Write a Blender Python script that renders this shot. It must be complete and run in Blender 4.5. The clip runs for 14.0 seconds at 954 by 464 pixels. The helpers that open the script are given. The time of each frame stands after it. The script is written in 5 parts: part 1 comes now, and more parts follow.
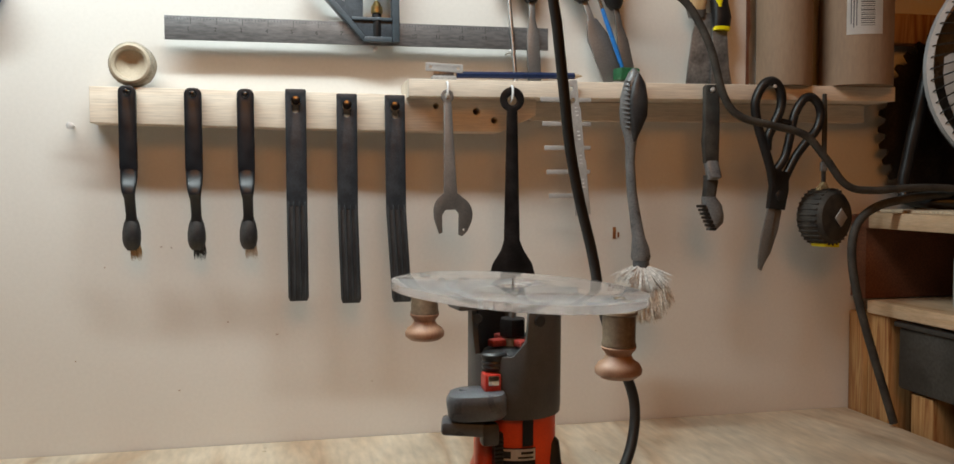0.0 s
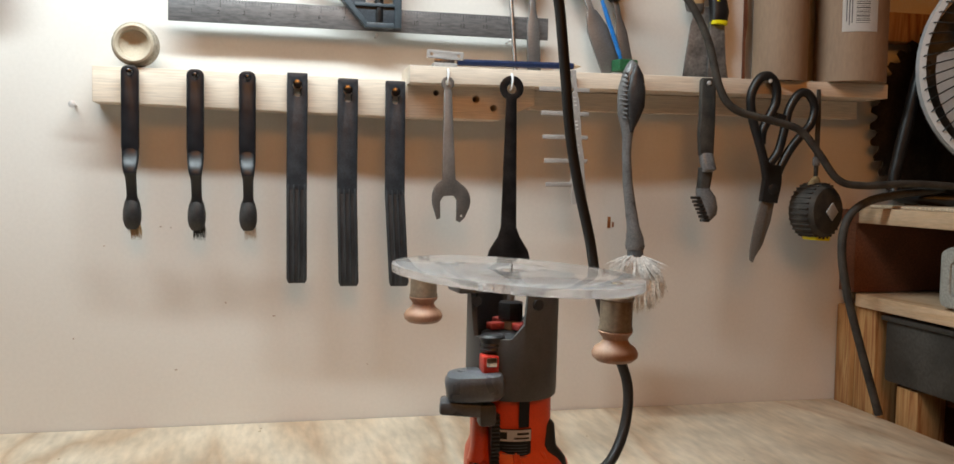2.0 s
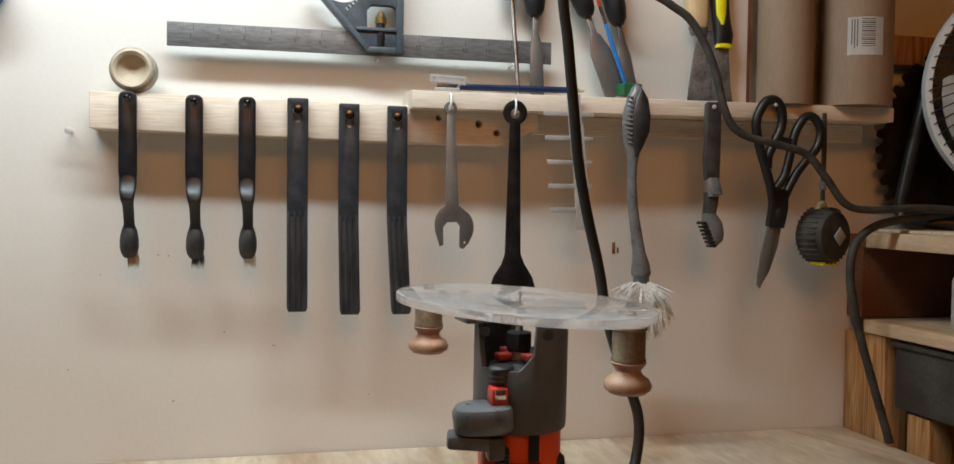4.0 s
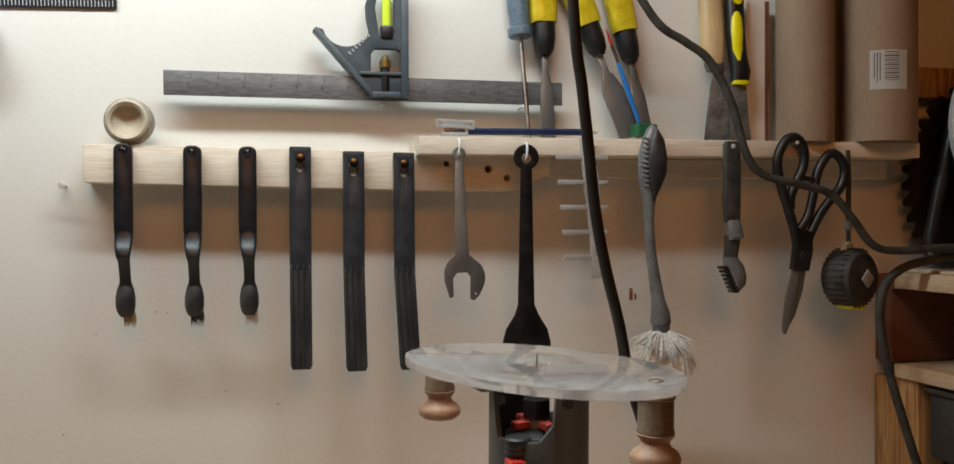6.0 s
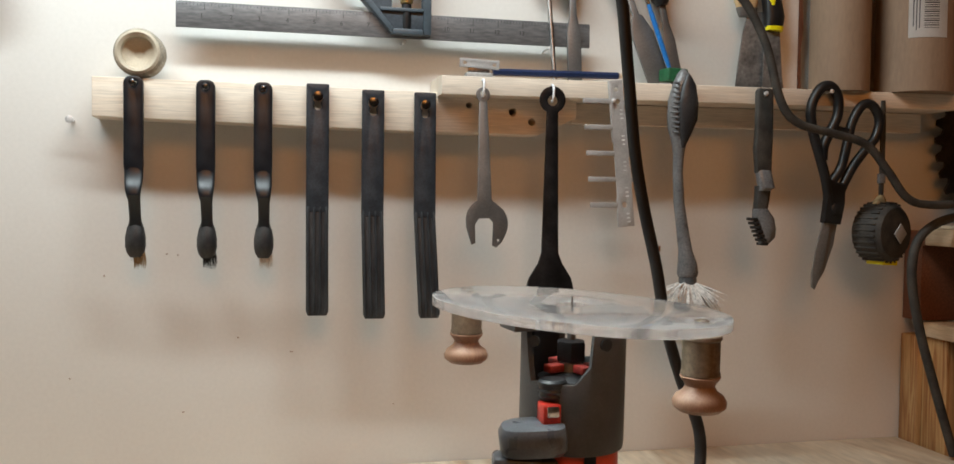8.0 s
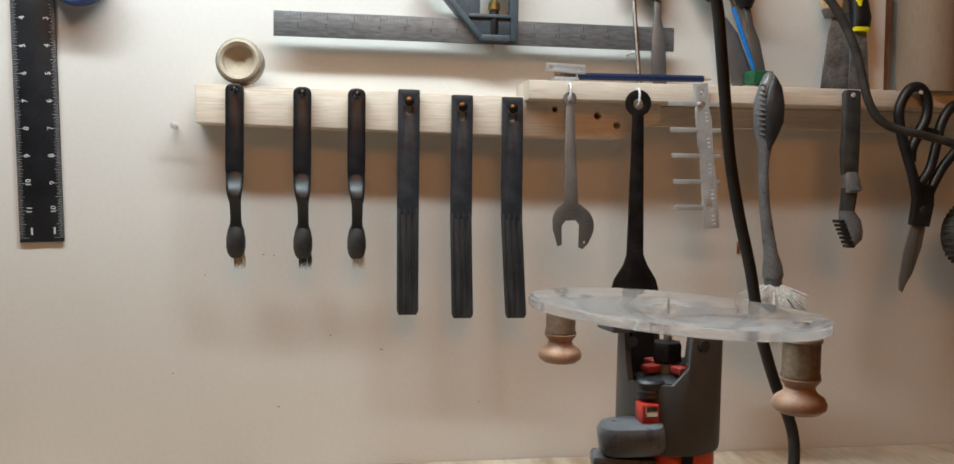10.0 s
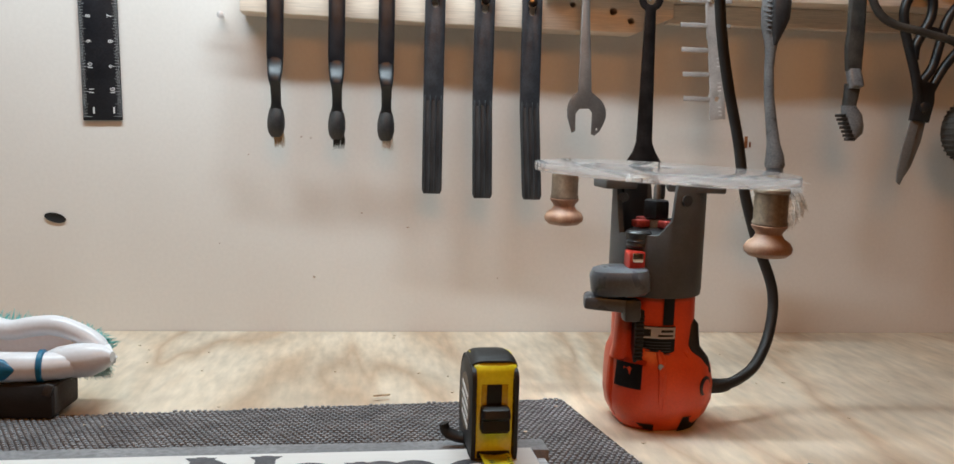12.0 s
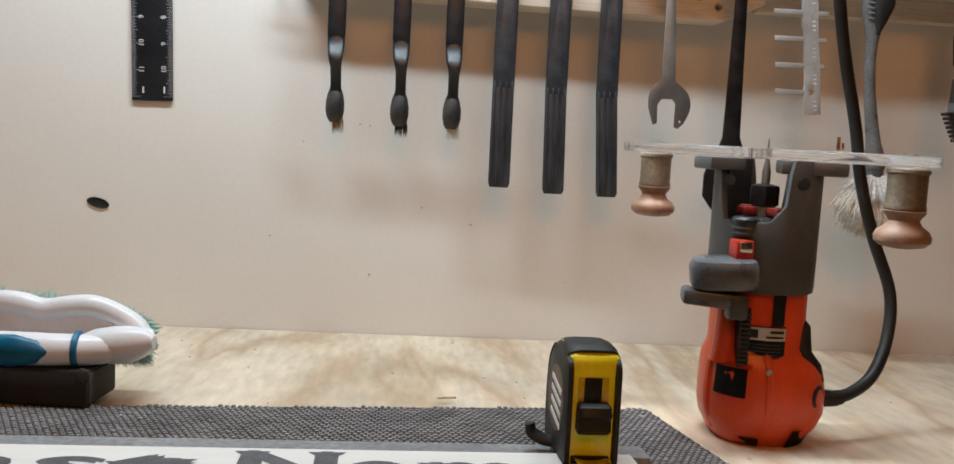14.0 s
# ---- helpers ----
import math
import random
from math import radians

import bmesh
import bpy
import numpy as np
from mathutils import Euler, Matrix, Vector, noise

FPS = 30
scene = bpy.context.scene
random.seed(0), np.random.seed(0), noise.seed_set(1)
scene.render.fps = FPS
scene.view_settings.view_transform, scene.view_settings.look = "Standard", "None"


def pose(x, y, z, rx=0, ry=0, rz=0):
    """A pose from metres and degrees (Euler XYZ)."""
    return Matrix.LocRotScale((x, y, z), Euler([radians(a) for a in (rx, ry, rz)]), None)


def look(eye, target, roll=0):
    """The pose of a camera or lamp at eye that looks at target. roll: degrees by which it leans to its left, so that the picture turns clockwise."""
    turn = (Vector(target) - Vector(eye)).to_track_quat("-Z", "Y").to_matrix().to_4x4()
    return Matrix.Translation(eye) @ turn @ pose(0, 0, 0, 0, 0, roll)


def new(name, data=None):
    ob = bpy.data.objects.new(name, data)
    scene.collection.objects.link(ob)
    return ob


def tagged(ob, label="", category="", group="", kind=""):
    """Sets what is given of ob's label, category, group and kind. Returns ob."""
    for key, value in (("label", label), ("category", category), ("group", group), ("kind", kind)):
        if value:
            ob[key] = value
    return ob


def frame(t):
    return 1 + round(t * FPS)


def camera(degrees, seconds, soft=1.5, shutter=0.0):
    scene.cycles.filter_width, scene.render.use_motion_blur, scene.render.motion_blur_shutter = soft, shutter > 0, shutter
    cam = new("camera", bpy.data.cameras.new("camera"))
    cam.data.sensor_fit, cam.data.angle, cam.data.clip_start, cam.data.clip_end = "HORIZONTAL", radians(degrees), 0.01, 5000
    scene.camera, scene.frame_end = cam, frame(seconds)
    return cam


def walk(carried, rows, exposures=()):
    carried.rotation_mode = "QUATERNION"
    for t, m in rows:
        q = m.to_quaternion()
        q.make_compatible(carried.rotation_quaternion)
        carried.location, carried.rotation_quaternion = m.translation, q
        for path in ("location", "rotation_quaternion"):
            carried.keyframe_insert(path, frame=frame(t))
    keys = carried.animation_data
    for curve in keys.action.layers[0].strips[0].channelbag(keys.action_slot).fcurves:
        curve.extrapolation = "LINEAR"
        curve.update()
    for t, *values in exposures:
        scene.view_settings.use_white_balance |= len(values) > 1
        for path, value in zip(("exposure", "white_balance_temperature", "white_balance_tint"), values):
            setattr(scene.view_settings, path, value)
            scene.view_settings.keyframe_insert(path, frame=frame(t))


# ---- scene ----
cam = camera(55.2, 14.0)
PATH = [
    (0, (0.051, -0.984, 0.271), (0.48, 0.967, 0.171), -0.2),
    (0.5, (0.048, -0.987, 0.27), (0.475, 0.964, 0.172), -0.2),
    (1, (0.05, -0.991, 0.266), (0.491, 0.957, 0.164), 0.6),
    (1.5, (0.039, -0.992, 0.267), (0.476, 0.956, 0.154), 0.9),
    (2, (0.039, -0.993, 0.266), (0.494, 0.951, 0.148), 1.0),
    (2.5, (0.045, -0.996, 0.262), (0.502, 0.948, 0.145), 1.1),
    (3, (0.039, -0.993, 0.266), (0.509, 0.949, 0.174), 0.9),
    (5.5, (0.032, -0.943, 0.272), (0.48, 1.005, 0.229), 0.3),
    (6, (0.04, -0.935, 0.292), (0.489, 1.014, 0.28), -0.2),
    (6.5, (0.045, -0.921, 0.274), (0.491, 1.029, 0.263), 0.1),
    (7, (0.036, -0.91, 0.268), (0.486, 1.038, 0.205), 0.5),
    (9.5, (0.003, -0.895, 0.263), (0.461, 1.05, 0.183), 0.8),
    (10, (-0.008, -0.91, 0.269), (0.325, 1.061, 0.191), 0.7),
    (10.5, (0.001, -0.907, 0.272), (0.331, 1.064, 0.192), 0.8),
    (11, (0.002, -0.917, 0.257), (0.331, 1.054, 0.183), 0.7),
    (11.5, (-0.01, -0.952, 0.241), (0.322, 1.015, 0.094), 1.3),
    (12, (0.007, -0.991, 0.217), (0.244, 0.984, 0.006), 1.6),
    (12.5, (-0.028, -1.027, 0.167), (0.117, 0.95, -0.099), 1.9),
    (13, (-0.022, -1.009, 0.166), (0.12, 0.97, -0.085), 2.5),
    (13.5, (-0.029, -0.98, 0.162), (0.119, 1.0, -0.083), 2.9),
    (14, (-0.017, -0.92, 0.175), (0.143, 1.069, 0.03), 3.0),
]
walk(cam, [(t, look(eye, target, roll)) for t, eye, target, roll in PATH],
     exposures=[(0, -0.17, 6850, 10), (1.5, 0.03, 6650, 10), (2.5, 0.12, 6650, 10), (3, 0.04, 6600, 10), (5.5, -0.3, 6850, 10), (6, -0.39, 6900, 10), (6.5, -0.35, 6900, 10), (7, -0.13, 6850, 10), (9.5, -0.06, 6600, 10), (10, -0.18, 6600, 10), (11, -0.16, 6450, 10), (11.5, 0.0, 6400, 10), (12, 0.12, 6250, 10), (13, 0.14, 6250, 10), (14, 0.09, 6350, 10)])
# ---------- light ----------
world = bpy.data.worlds.new("workshop_world")
world.use_nodes = True
world.node_tree.nodes["Background"].inputs[0].default_value = (1.0, 0.86, 0.7, 1)
world.node_tree.nodes["Background"].inputs[1].default_value = 0.022
scene.world = world


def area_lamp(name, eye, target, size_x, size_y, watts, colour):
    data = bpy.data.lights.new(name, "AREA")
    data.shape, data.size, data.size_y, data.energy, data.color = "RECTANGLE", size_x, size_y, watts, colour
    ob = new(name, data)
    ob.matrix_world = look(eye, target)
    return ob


area_lamp("tube_light", (-0.09, -0.30, 0.81), (-0.07, 0.0, 0.2), 0.78, 0.04, 7.2, (0.81, 0.95, 1.0))
# Unseen warm fill added behind the camera, standing in for the room's light.
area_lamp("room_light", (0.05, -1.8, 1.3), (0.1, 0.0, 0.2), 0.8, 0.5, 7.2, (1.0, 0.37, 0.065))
scene.view_settings.exposure = 0.0


# ---------- materials ----------
def nodes_of(m):
    m.use_nodes = True
    nt = m.node_tree
    return nt, nt.nodes, nt.links, nt.nodes["Principled BSDF"]


def surface(name, c1, c2, rough=0.6, metal=0.0, scale=30.0, fine=400.0, bump=0.08, stretch=(1, 1, 1), spread=0.25, rough_spread=0.12, coat=0.0):
    """Two-scale surface: large blotches between c1 and c2, fine grain on top, with relief."""
    m = bpy.data.materials.new(name)
    nt, nd, ln, p = nodes_of(m)
    tc = nd.new("ShaderNodeTexCoord")
    mp = nd.new("ShaderNodeMapping")
    mp.inputs["Scale"].default_value = stretch
    big = nd.new("ShaderNodeTexNoise")
    big.inputs["Scale"].default_value, big.inputs["Detail"].default_value = scale, 5
    small = nd.new("ShaderNodeTexNoise")
    small.inputs["Scale"].default_value, small.inputs["Detail"].default_value = fine, 3
    ramp = nd.new("ShaderNodeValToRGB")
    ramp.color_ramp.elements[0].position, ramp.color_ramp.elements[1].position = 0.32, 0.68
    ramp.color_ramp.elements[0].color, ramp.color_ramp.elements[1].color = (*c1, 1), (*c2, 1)
    hsv = nd.new("ShaderNodeHueSaturation")
    val = nd.new("ShaderNodeMapRange")
    val.inputs["From Min"].default_value, val.inputs["From Max"].default_value = 0.3, 0.7
    val.inputs["To Min"].default_value, val.inputs["To Max"].default_value = 1 - spread, 1 + spread
    rr = nd.new("ShaderNodeMapRange")
    rr.inputs["To Min"].default_value, rr.inputs["To Max"].default_value = max(rough - rough_spread, 0.02), min(rough + rough_spread, 1)
    bp = nd.new("ShaderNodeBump")
    bp.inputs["Strength"].default_value, bp.inputs["Distance"].default_value = bump, 0.001
    ln.new(tc.outputs["Object"], mp.inputs[0])
    for n in (big, small):
        ln.new(mp.outputs[0], n.inputs["Vector"])
    ln.new(big.outputs["Fac"], ramp.inputs[0])
    ln.new(small.outputs["Fac"], val.inputs["Value"])
    ln.new(ramp.outputs[0], hsv.inputs["Color"])
    ln.new(val.outputs[0], hsv.inputs["Value"])
    ln.new(hsv.outputs[0], p.inputs["Base Color"])
    ln.new(big.outputs["Fac"], rr.inputs["Value"])
    ln.new(rr.outputs[0], p.inputs["Roughness"])
    ln.new(small.outputs["Fac"], bp.inputs["Height"])
    ln.new(bp.outputs[0], p.inputs["Normal"])
    p.inputs["Metallic"].default_value = metal
    p.inputs["Coat Weight"].default_value = coat
    return m


def timber(name, light, mid, dark, rough=0.55, scale=14.0, stretch=(1, 0.08, 1), bump=0.12, line=0.12, rings=6.0):
    """Sawn wood: warped growth bands plus fine fibre, both drawn out along the grain."""
    m = bpy.data.materials.new(name)
    nt, nd, ln, p = nodes_of(m)
    tc = nd.new("ShaderNodeTexCoord")
    mp = nd.new("ShaderNodeMapping")
    mp.inputs["Scale"].default_value = stretch
    warp = nd.new("ShaderNodeTexNoise")
    warp.inputs["Scale"].default_value, warp.inputs["Detail"].default_value = scale, 3
    warp.inputs["Distortion"].default_value = 0.6
    mul = nd.new("ShaderNodeMath")
    mul.operation = "MULTIPLY"
    mul.inputs[1].default_value = rings
    frac = nd.new("ShaderNodeMath")
    frac.operation = "PINGPONG"
    frac.inputs[1].default_value = 0.5
    ramp = nd.new("ShaderNodeValToRGB")
    e = ramp.color_ramp.elements
    e[0].position, e[1].position = 0.0, 0.5
    e[0].color, e[1].color = (*dark, 1), (*light, 1)
    e.new(line).color = (*mid, 1)
    fibre = nd.new("ShaderNodeTexNoise")
    fibre.inputs["Scale"].default_value, fibre.inputs["Detail"].default_value = scale * 22, 4
    big = nd.new("ShaderNodeTexNoise")
    big.inputs["Scale"].default_value, big.inputs["Detail"].default_value = 9.0, 4
    val = nd.new("ShaderNodeMapRange")
    val.inputs["From Min"].default_value, val.inputs["From Max"].default_value = 0.3, 0.7
    val.inputs["To Min"].default_value, val.inputs["To Max"].default_value = 0.86, 1.12
    blot = nd.new("ShaderNodeMapRange")
    blot.inputs["From Min"].default_value, blot.inputs["From Max"].default_value = 0.35, 0.65
    blot.inputs["To Min"].default_value, blot.inputs["To Max"].default_value = 0.84, 1.1
    prod = nd.new("ShaderNodeMath")
    prod.operation = "MULTIPLY"
    hsv = nd.new("ShaderNodeHueSaturation")
    bp = nd.new("ShaderNodeBump")
    bp.inputs["Strength"].default_value, bp.inputs["Distance"].default_value = bump, 0.001
    ln.new(tc.outputs["Object"], mp.inputs[0])
    ln.new(mp.outputs[0], warp.inputs["Vector"])
    ln.new(mp.outputs[0], fibre.inputs["Vector"])
    ln.new(tc.outputs["Object"], big.inputs["Vector"])
    ln.new(warp.outputs["Fac"], mul.inputs[0])
    ln.new(mul.outputs[0], frac.inputs[0])
    ln.new(frac.outputs[0], ramp.inputs[0])
    ln.new(ramp.outputs[0], hsv.inputs["Color"])
    ln.new(fibre.outputs["Fac"], val.inputs["Value"])
    ln.new(big.outputs["Fac"], blot.inputs["Value"])
    ln.new(val.outputs[0], prod.inputs[0])
    ln.new(blot.outputs[0], prod.inputs[1])
    ln.new(prod.outputs[0], hsv.inputs["Value"])
    ln.new(hsv.outputs[0], p.inputs["Base Color"])
    ln.new(fibre.outputs["Fac"], bp.inputs["Height"])
    ln.new(bp.outputs[0], p.inputs["Normal"])
    p.inputs["Roughness"].default_value = rough
    return m


def clear_plastic(name, tint, rough, dust, dust_scale):
    """Dusty clear acrylic: clear plastic with a broken film of pale dust."""
    m = bpy.data.materials.new(name)
    nt, nd, ln, p = nodes_of(m)
    p.inputs["Base Color"].default_value = (*tint, 1)
    p.inputs["Transmission Weight"].default_value = 1.0
    p.inputs["Roughness"].default_value = rough
    p.inputs["IOR"].default_value = 1.45
    film = nd.new("ShaderNodeBsdfPrincipled")
    film.inputs["Base Color"].default_value = (0.8, 0.79, 0.78, 1)
    film.inputs["Roughness"].default_value = 0.75
    tc = nd.new("ShaderNodeTexCoord")
    n1 = nd.new("ShaderNodeTexNoise")
    n1.inputs["Scale"].default_value, n1.inputs["Detail"].default_value, n1.inputs["Distortion"].default_value = dust_scale, 8, 0.25
    ramp = nd.new("ShaderNodeMapRange")
    ramp.inputs["From Min"].default_value, ramp.inputs["From Max"].default_value = 0.36, 0.75
    ramp.inputs["To Min"].default_value, ramp.inputs["To Max"].default_value = dust * 0.3, dust
    mix = nd.new("ShaderNodeMixShader")
    ln.new(tc.outputs["Object"], n1.inputs["Vector"])
    ln.new(n1.outputs["Fac"], ramp.inputs["Value"])
    ln.new(ramp.outputs[0], mix.inputs[0])
    ln.new(p.outputs[0], mix.inputs[1])
    ln.new(film.outputs[0], mix.inputs[2])
    ln.new(mix.outputs[0], nd["Material Output"].inputs["Surface"])
    return m


M = {}
M["wall"] = surface("painted_board", (0.705, 0.675, 0.635), (0.745, 0.72, 0.685), 0.6, scale=5, fine=260, bump=0.03, spread=0.02)
M["room"] = surface("room_paint", (0.25, 0.215, 0.18), (0.3, 0.26, 0.22), 0.8, scale=4, fine=150, spread=0.04)
M["floor"] = surface("concrete", (0.25, 0.24, 0.22), (0.32, 0.3, 0.28), 0.85, scale=6, fine=120, spread=0.1)
M["ply"] = timber("plywood", (0.705, 0.6, 0.465), (0.655, 0.53, 0.39), (0.545, 0.395, 0.265), 0.6, 6, (1, 0.22, 1), 0.08, line=0.2, rings=5.5)
M["pine"] = timber("pine_strip", (0.78, 0.685, 0.575), (0.765, 0.66, 0.545), (0.72, 0.605, 0.485), 0.55, 40, (0.05, 1, 1), 0.08, rings=3)
M["pine_up"] = timber("pine_post", (0.5, 0.29, 0.12), (0.36, 0.17, 0.06), (0.26, 0.1, 0.03), 0.6, 60, (1, 1, 0.06), 0.15, rings=5)
M["shelf"] = timber("shelf_board", (0.62, 0.45, 0.3), (0.55, 0.37, 0.22), (0.42, 0.25, 0.13), 0.6, 40, (1, 0.08, 1), 0.12, rings=3)
M["darkwood"] = surface("dark_panel", (0.13, 0.048, 0.025), (0.19, 0.075, 0.04), 0.7, scale=20)
M["black"] = surface("black_plastic", (0.005, 0.0055, 0.006), (0.011, 0.0115, 0.013), 0.42, scale=60, fine=900, bump=0.05)
M["rubber"] = surface("black_rubber", (0.006, 0.006, 0.006), (0.012, 0.0115, 0.011), 0.55, scale=80, fine=900)
M["dusty_rubber"] = surface("dusty_rubber", (0.018, 0.017, 0.016), (0.06, 0.054, 0.046), 0.7, scale=60, fine=700)
M["brush_black"] = surface("brush_plastic", (0.004, 0.0055, 0.0085), (0.009, 0.0115, 0.0155), 0.38, scale=60, fine=700, bump=0.05)
M["brush_head"] = surface("dusty_head", (0.014, 0.015, 0.017), (0.06, 0.059, 0.058), 0.55, scale=70, fine=600)
M["lever"] = surface("grey_nylon", (0.013, 0.0175, 0.0235), (0.03, 0.037, 0.046), 0.42, scale=45, fine=500, bump=0.1)
M["lever_worn"] = surface("worn_nylon", (0.015, 0.0185, 0.023), (0.048, 0.053, 0.058), 0.5, scale=90, fine=500, stretch=(1, 1, 0.25))
M["tan_bristle"] = surface("tan_bristle", (0.25, 0.16, 0.07), (0.4, 0.28, 0.14), 0.7, scale=200)
M["steel"] = surface("brushed_steel", (0.3, 0.29, 0.28), (0.42, 0.41, 0.4), 0.38, 1.0, scale=30, fine=300, bump=0.04)
M["rule_steel"] = surface("satin_rule", (0.15, 0.15, 0.156), (0.2, 0.2, 0.204), 0.5, 0.35, scale=12, fine=500, bump=0.03, stretch=(0.2, 1, 1))
M["worn_steel"] = surface("worn_steel", (0.15, 0.15, 0.15), (0.23, 0.228, 0.225), 0.45, 0.6, scale=22, fine=500, spread=0.1)
M["black_steel"] = surface("blackened_steel", (0.006, 0.006, 0.007), (0.02, 0.02, 0.022), 0.4, 0.4, scale=60, fine=400)
M["chrome"] = surface("bright_metal", (0.75, 0.75, 0.75), (0.85, 0.85, 0.85), 0.18, 1.0, spread=0.03)
M["nail"] = surface("galvanised", (0.6, 0.6, 0.6), (0.72, 0.72, 0.72), 0.35, 0.3)
M["alu"] = surface("aluminium", (0.34, 0.335, 0.33), (0.46, 0.455, 0.45), 0.5, 0.2, scale=40, fine=600, spread=0.1)
M["mark"] = surface("etched_mark", (0.03, 0.03, 0.03), (0.04, 0.04, 0.04), 0.6)
M["white_mark"] = surface("white_mark", (0.6, 0.62, 0.62), (0.72, 0.72, 0.72), 0.6)
M["scale_grey"] = surface("scale_paint", (0.32, 0.34, 0.35), (0.42, 0.44, 0.45), 0.6)
M["black_alu"] = surface("black_anodised", (0.01, 0.012, 0.016), (0.018, 0.02, 0.026), 0.42, 0.2, scale=30, fine=600)
M["slate"] = surface("blue_grey_enamel", (0.055, 0.075, 0.092), (0.075, 0.098, 0.118), 0.42, scale=40, fine=500, spread=0.1)
M["slate_in"] = surface("blue_grey_cast", (0.03, 0.04, 0.052), (0.045, 0.058, 0.072), 0.6, scale=60, fine=500)
M["brass"] = surface("brass", (0.6, 0.42, 0.15), (0.75, 0.56, 0.25), 0.3, 1.0, scale=60)
M["vial"] = surface("level_vial", (0.62, 0.8, 0.05), (0.72, 0.9, 0.1), 0.2, spread=0.04)
M["cork"] = surface("turned_cork", (0.47, 0.4, 0.3), (0.56, 0.48, 0.37), 0.7, scale=40, fine=500, spread=0.06)
M["bark"] = surface("grey_rim", (0.26, 0.23, 0.18), (0.42, 0.37, 0.3), 0.8, scale=180, fine=600, bump=0.3)
M["cardboard"] = surface("cardboard", (0.27, 0.185, 0.125), (0.315, 0.22, 0.15), 0.75, scale=30, fine=300, stretch=(1, 1, 0.3), spread=0.08)
M["paper"] = surface("label_paper", (0.78, 0.76, 0.73), (0.84, 0.82, 0.8), 0.6, spread=0.03)
M["yellow"] = surface("yellow_plastic", (0.80, 0.70, 0.008), (0.86, 0.78, 0.015), 0.32, scale=40, spread=0.06, coat=0.2)
M["amber"] = surface("amber_handle", (0.46, 0.33, 0.012), (0.66, 0.5, 0.03), 0.2, scale=60, spread=0.1, coat=0.4)
M["tape_yellow"] = surface("tape_blade", (0.78, 0.69, 0.025), (0.85, 0.77, 0.05), 0.38, scale=40, spread=0.06)
M["red_mark"] = surface("red_mark", (0.6, 0.12, 0.03), (0.7, 0.15, 0.04), 0.5)
M["orange"] = surface("orange_plastic", (0.56, 0.05, 0.009), (0.66, 0.068, 0.012), 0.34, scale=40, fine=700, spread=0.07, bump=0.05)
M["red"] = surface("red_plastic", (0.42, 0.025, 0.016), (0.52, 0.04, 0.024), 0.35)
# Darker, blotchy red for the keys inside the housing.
M["dull_red"] = surface("mottled_dark_red", (0.14, 0.018, 0.014), (0.34, 0.03, 0.02), 0.55, scale=120)
M["housing"] = surface("grey_housing", (0.042, 0.042, 0.042), (0.064, 0.063, 0.061), 0.42, scale=50, fine=600, bump=0.06, spread=0.1)
M["clamp"] = surface("grey_clamp", (0.085, 0.096, 0.108), (0.12, 0.132, 0.146), 0.3, scale=50, fine=500, spread=0.1)
M["knob"] = timber("turned_knob", (0.35, 0.205, 0.13), (0.3, 0.165, 0.1), (0.24, 0.125, 0.075), 0.52, 60, (1, 1, 0.3), 0.06, rings=3)
M["sleeve"] = surface("bronze_sleeve", (0.1, 0.07, 0.042), (0.18, 0.13, 0.085), 0.5, 0.2, scale=70, fine=400)
M["acrylic"] = clear_plastic("dusty_acrylic", (0.97, 0.97, 0.97), 0.08, 0.19, 210)
M["frosted"] = clear_plastic("frosted_strip", (0.9, 0.9, 0.9), 0.25, 0.75, 120)
M["dish_grey"] = surface("grey_brush_plastic", (0.11, 0.112, 0.116), (0.17, 0.172, 0.176), 0.3, scale=40, fine=500)
M["dish_pad"] = surface("grip_rubber", (0.018, 0.019, 0.022), (0.038, 0.039, 0.041), 0.45, scale=60, fine=500)
M["white_bristle"] = surface("white_bristle", (0.6, 0.58, 0.55), (0.75, 0.73, 0.7), 0.6, scale=200)
M["dirty_bristle"] = surface("dirty_bristle", (0.55, 0.5, 0.43), (0.7, 0.66, 0.6), 0.7, scale=200)
M["white_plastic"] = surface("white_plastic", (0.74, 0.75, 0.78), (0.8, 0.81, 0.83), 0.3, scale=20, spread=0.03, bump=0.02)
M["blue_grip"] = surface("blue_grip", (0.0, 0.115, 0.23), (0.005, 0.15, 0.28), 0.4, scale=60, spread=0.1)
M["teal"] = surface("teal_bristle", (0.03, 0.36, 0.36), (0.2, 0.55, 0.52), 0.6, scale=200)
M["teal_pale"] = surface("pale_teal_bristle", (0.3, 0.5, 0.46), (0.6, 0.66, 0.6), 0.6, scale=300)
M["blue"] = surface("blue_paint", (0.01, 0.16, 0.5), (0.02, 0.2, 0.6), 0.35)
M["navy"] = surface("navy_lacquer", (0.01, 0.022, 0.07), (0.016, 0.03, 0.09), 0.3)
M["steel_blue"] = surface("blue_grey_handle", (0.07, 0.11, 0.155), (0.12, 0.17, 0.22), 0.3, scale=40)
M["green"] = surface("green_plastic", (0.01, 0.09, 0.035), (0.02, 0.14, 0.06), 0.5)
M["sand"] = surface("abrasive_sponge", (0.012, 0.011, 0.011), (0.026, 0.023, 0.022), 0.85, scale=60, fine=1500, bump=0.5)
M["sand_side"] = surface("sponge_side", (0.05, 0.045, 0.042), (0.075, 0.068, 0.062), 0.9, scale=80, fine=900, bump=0.4)
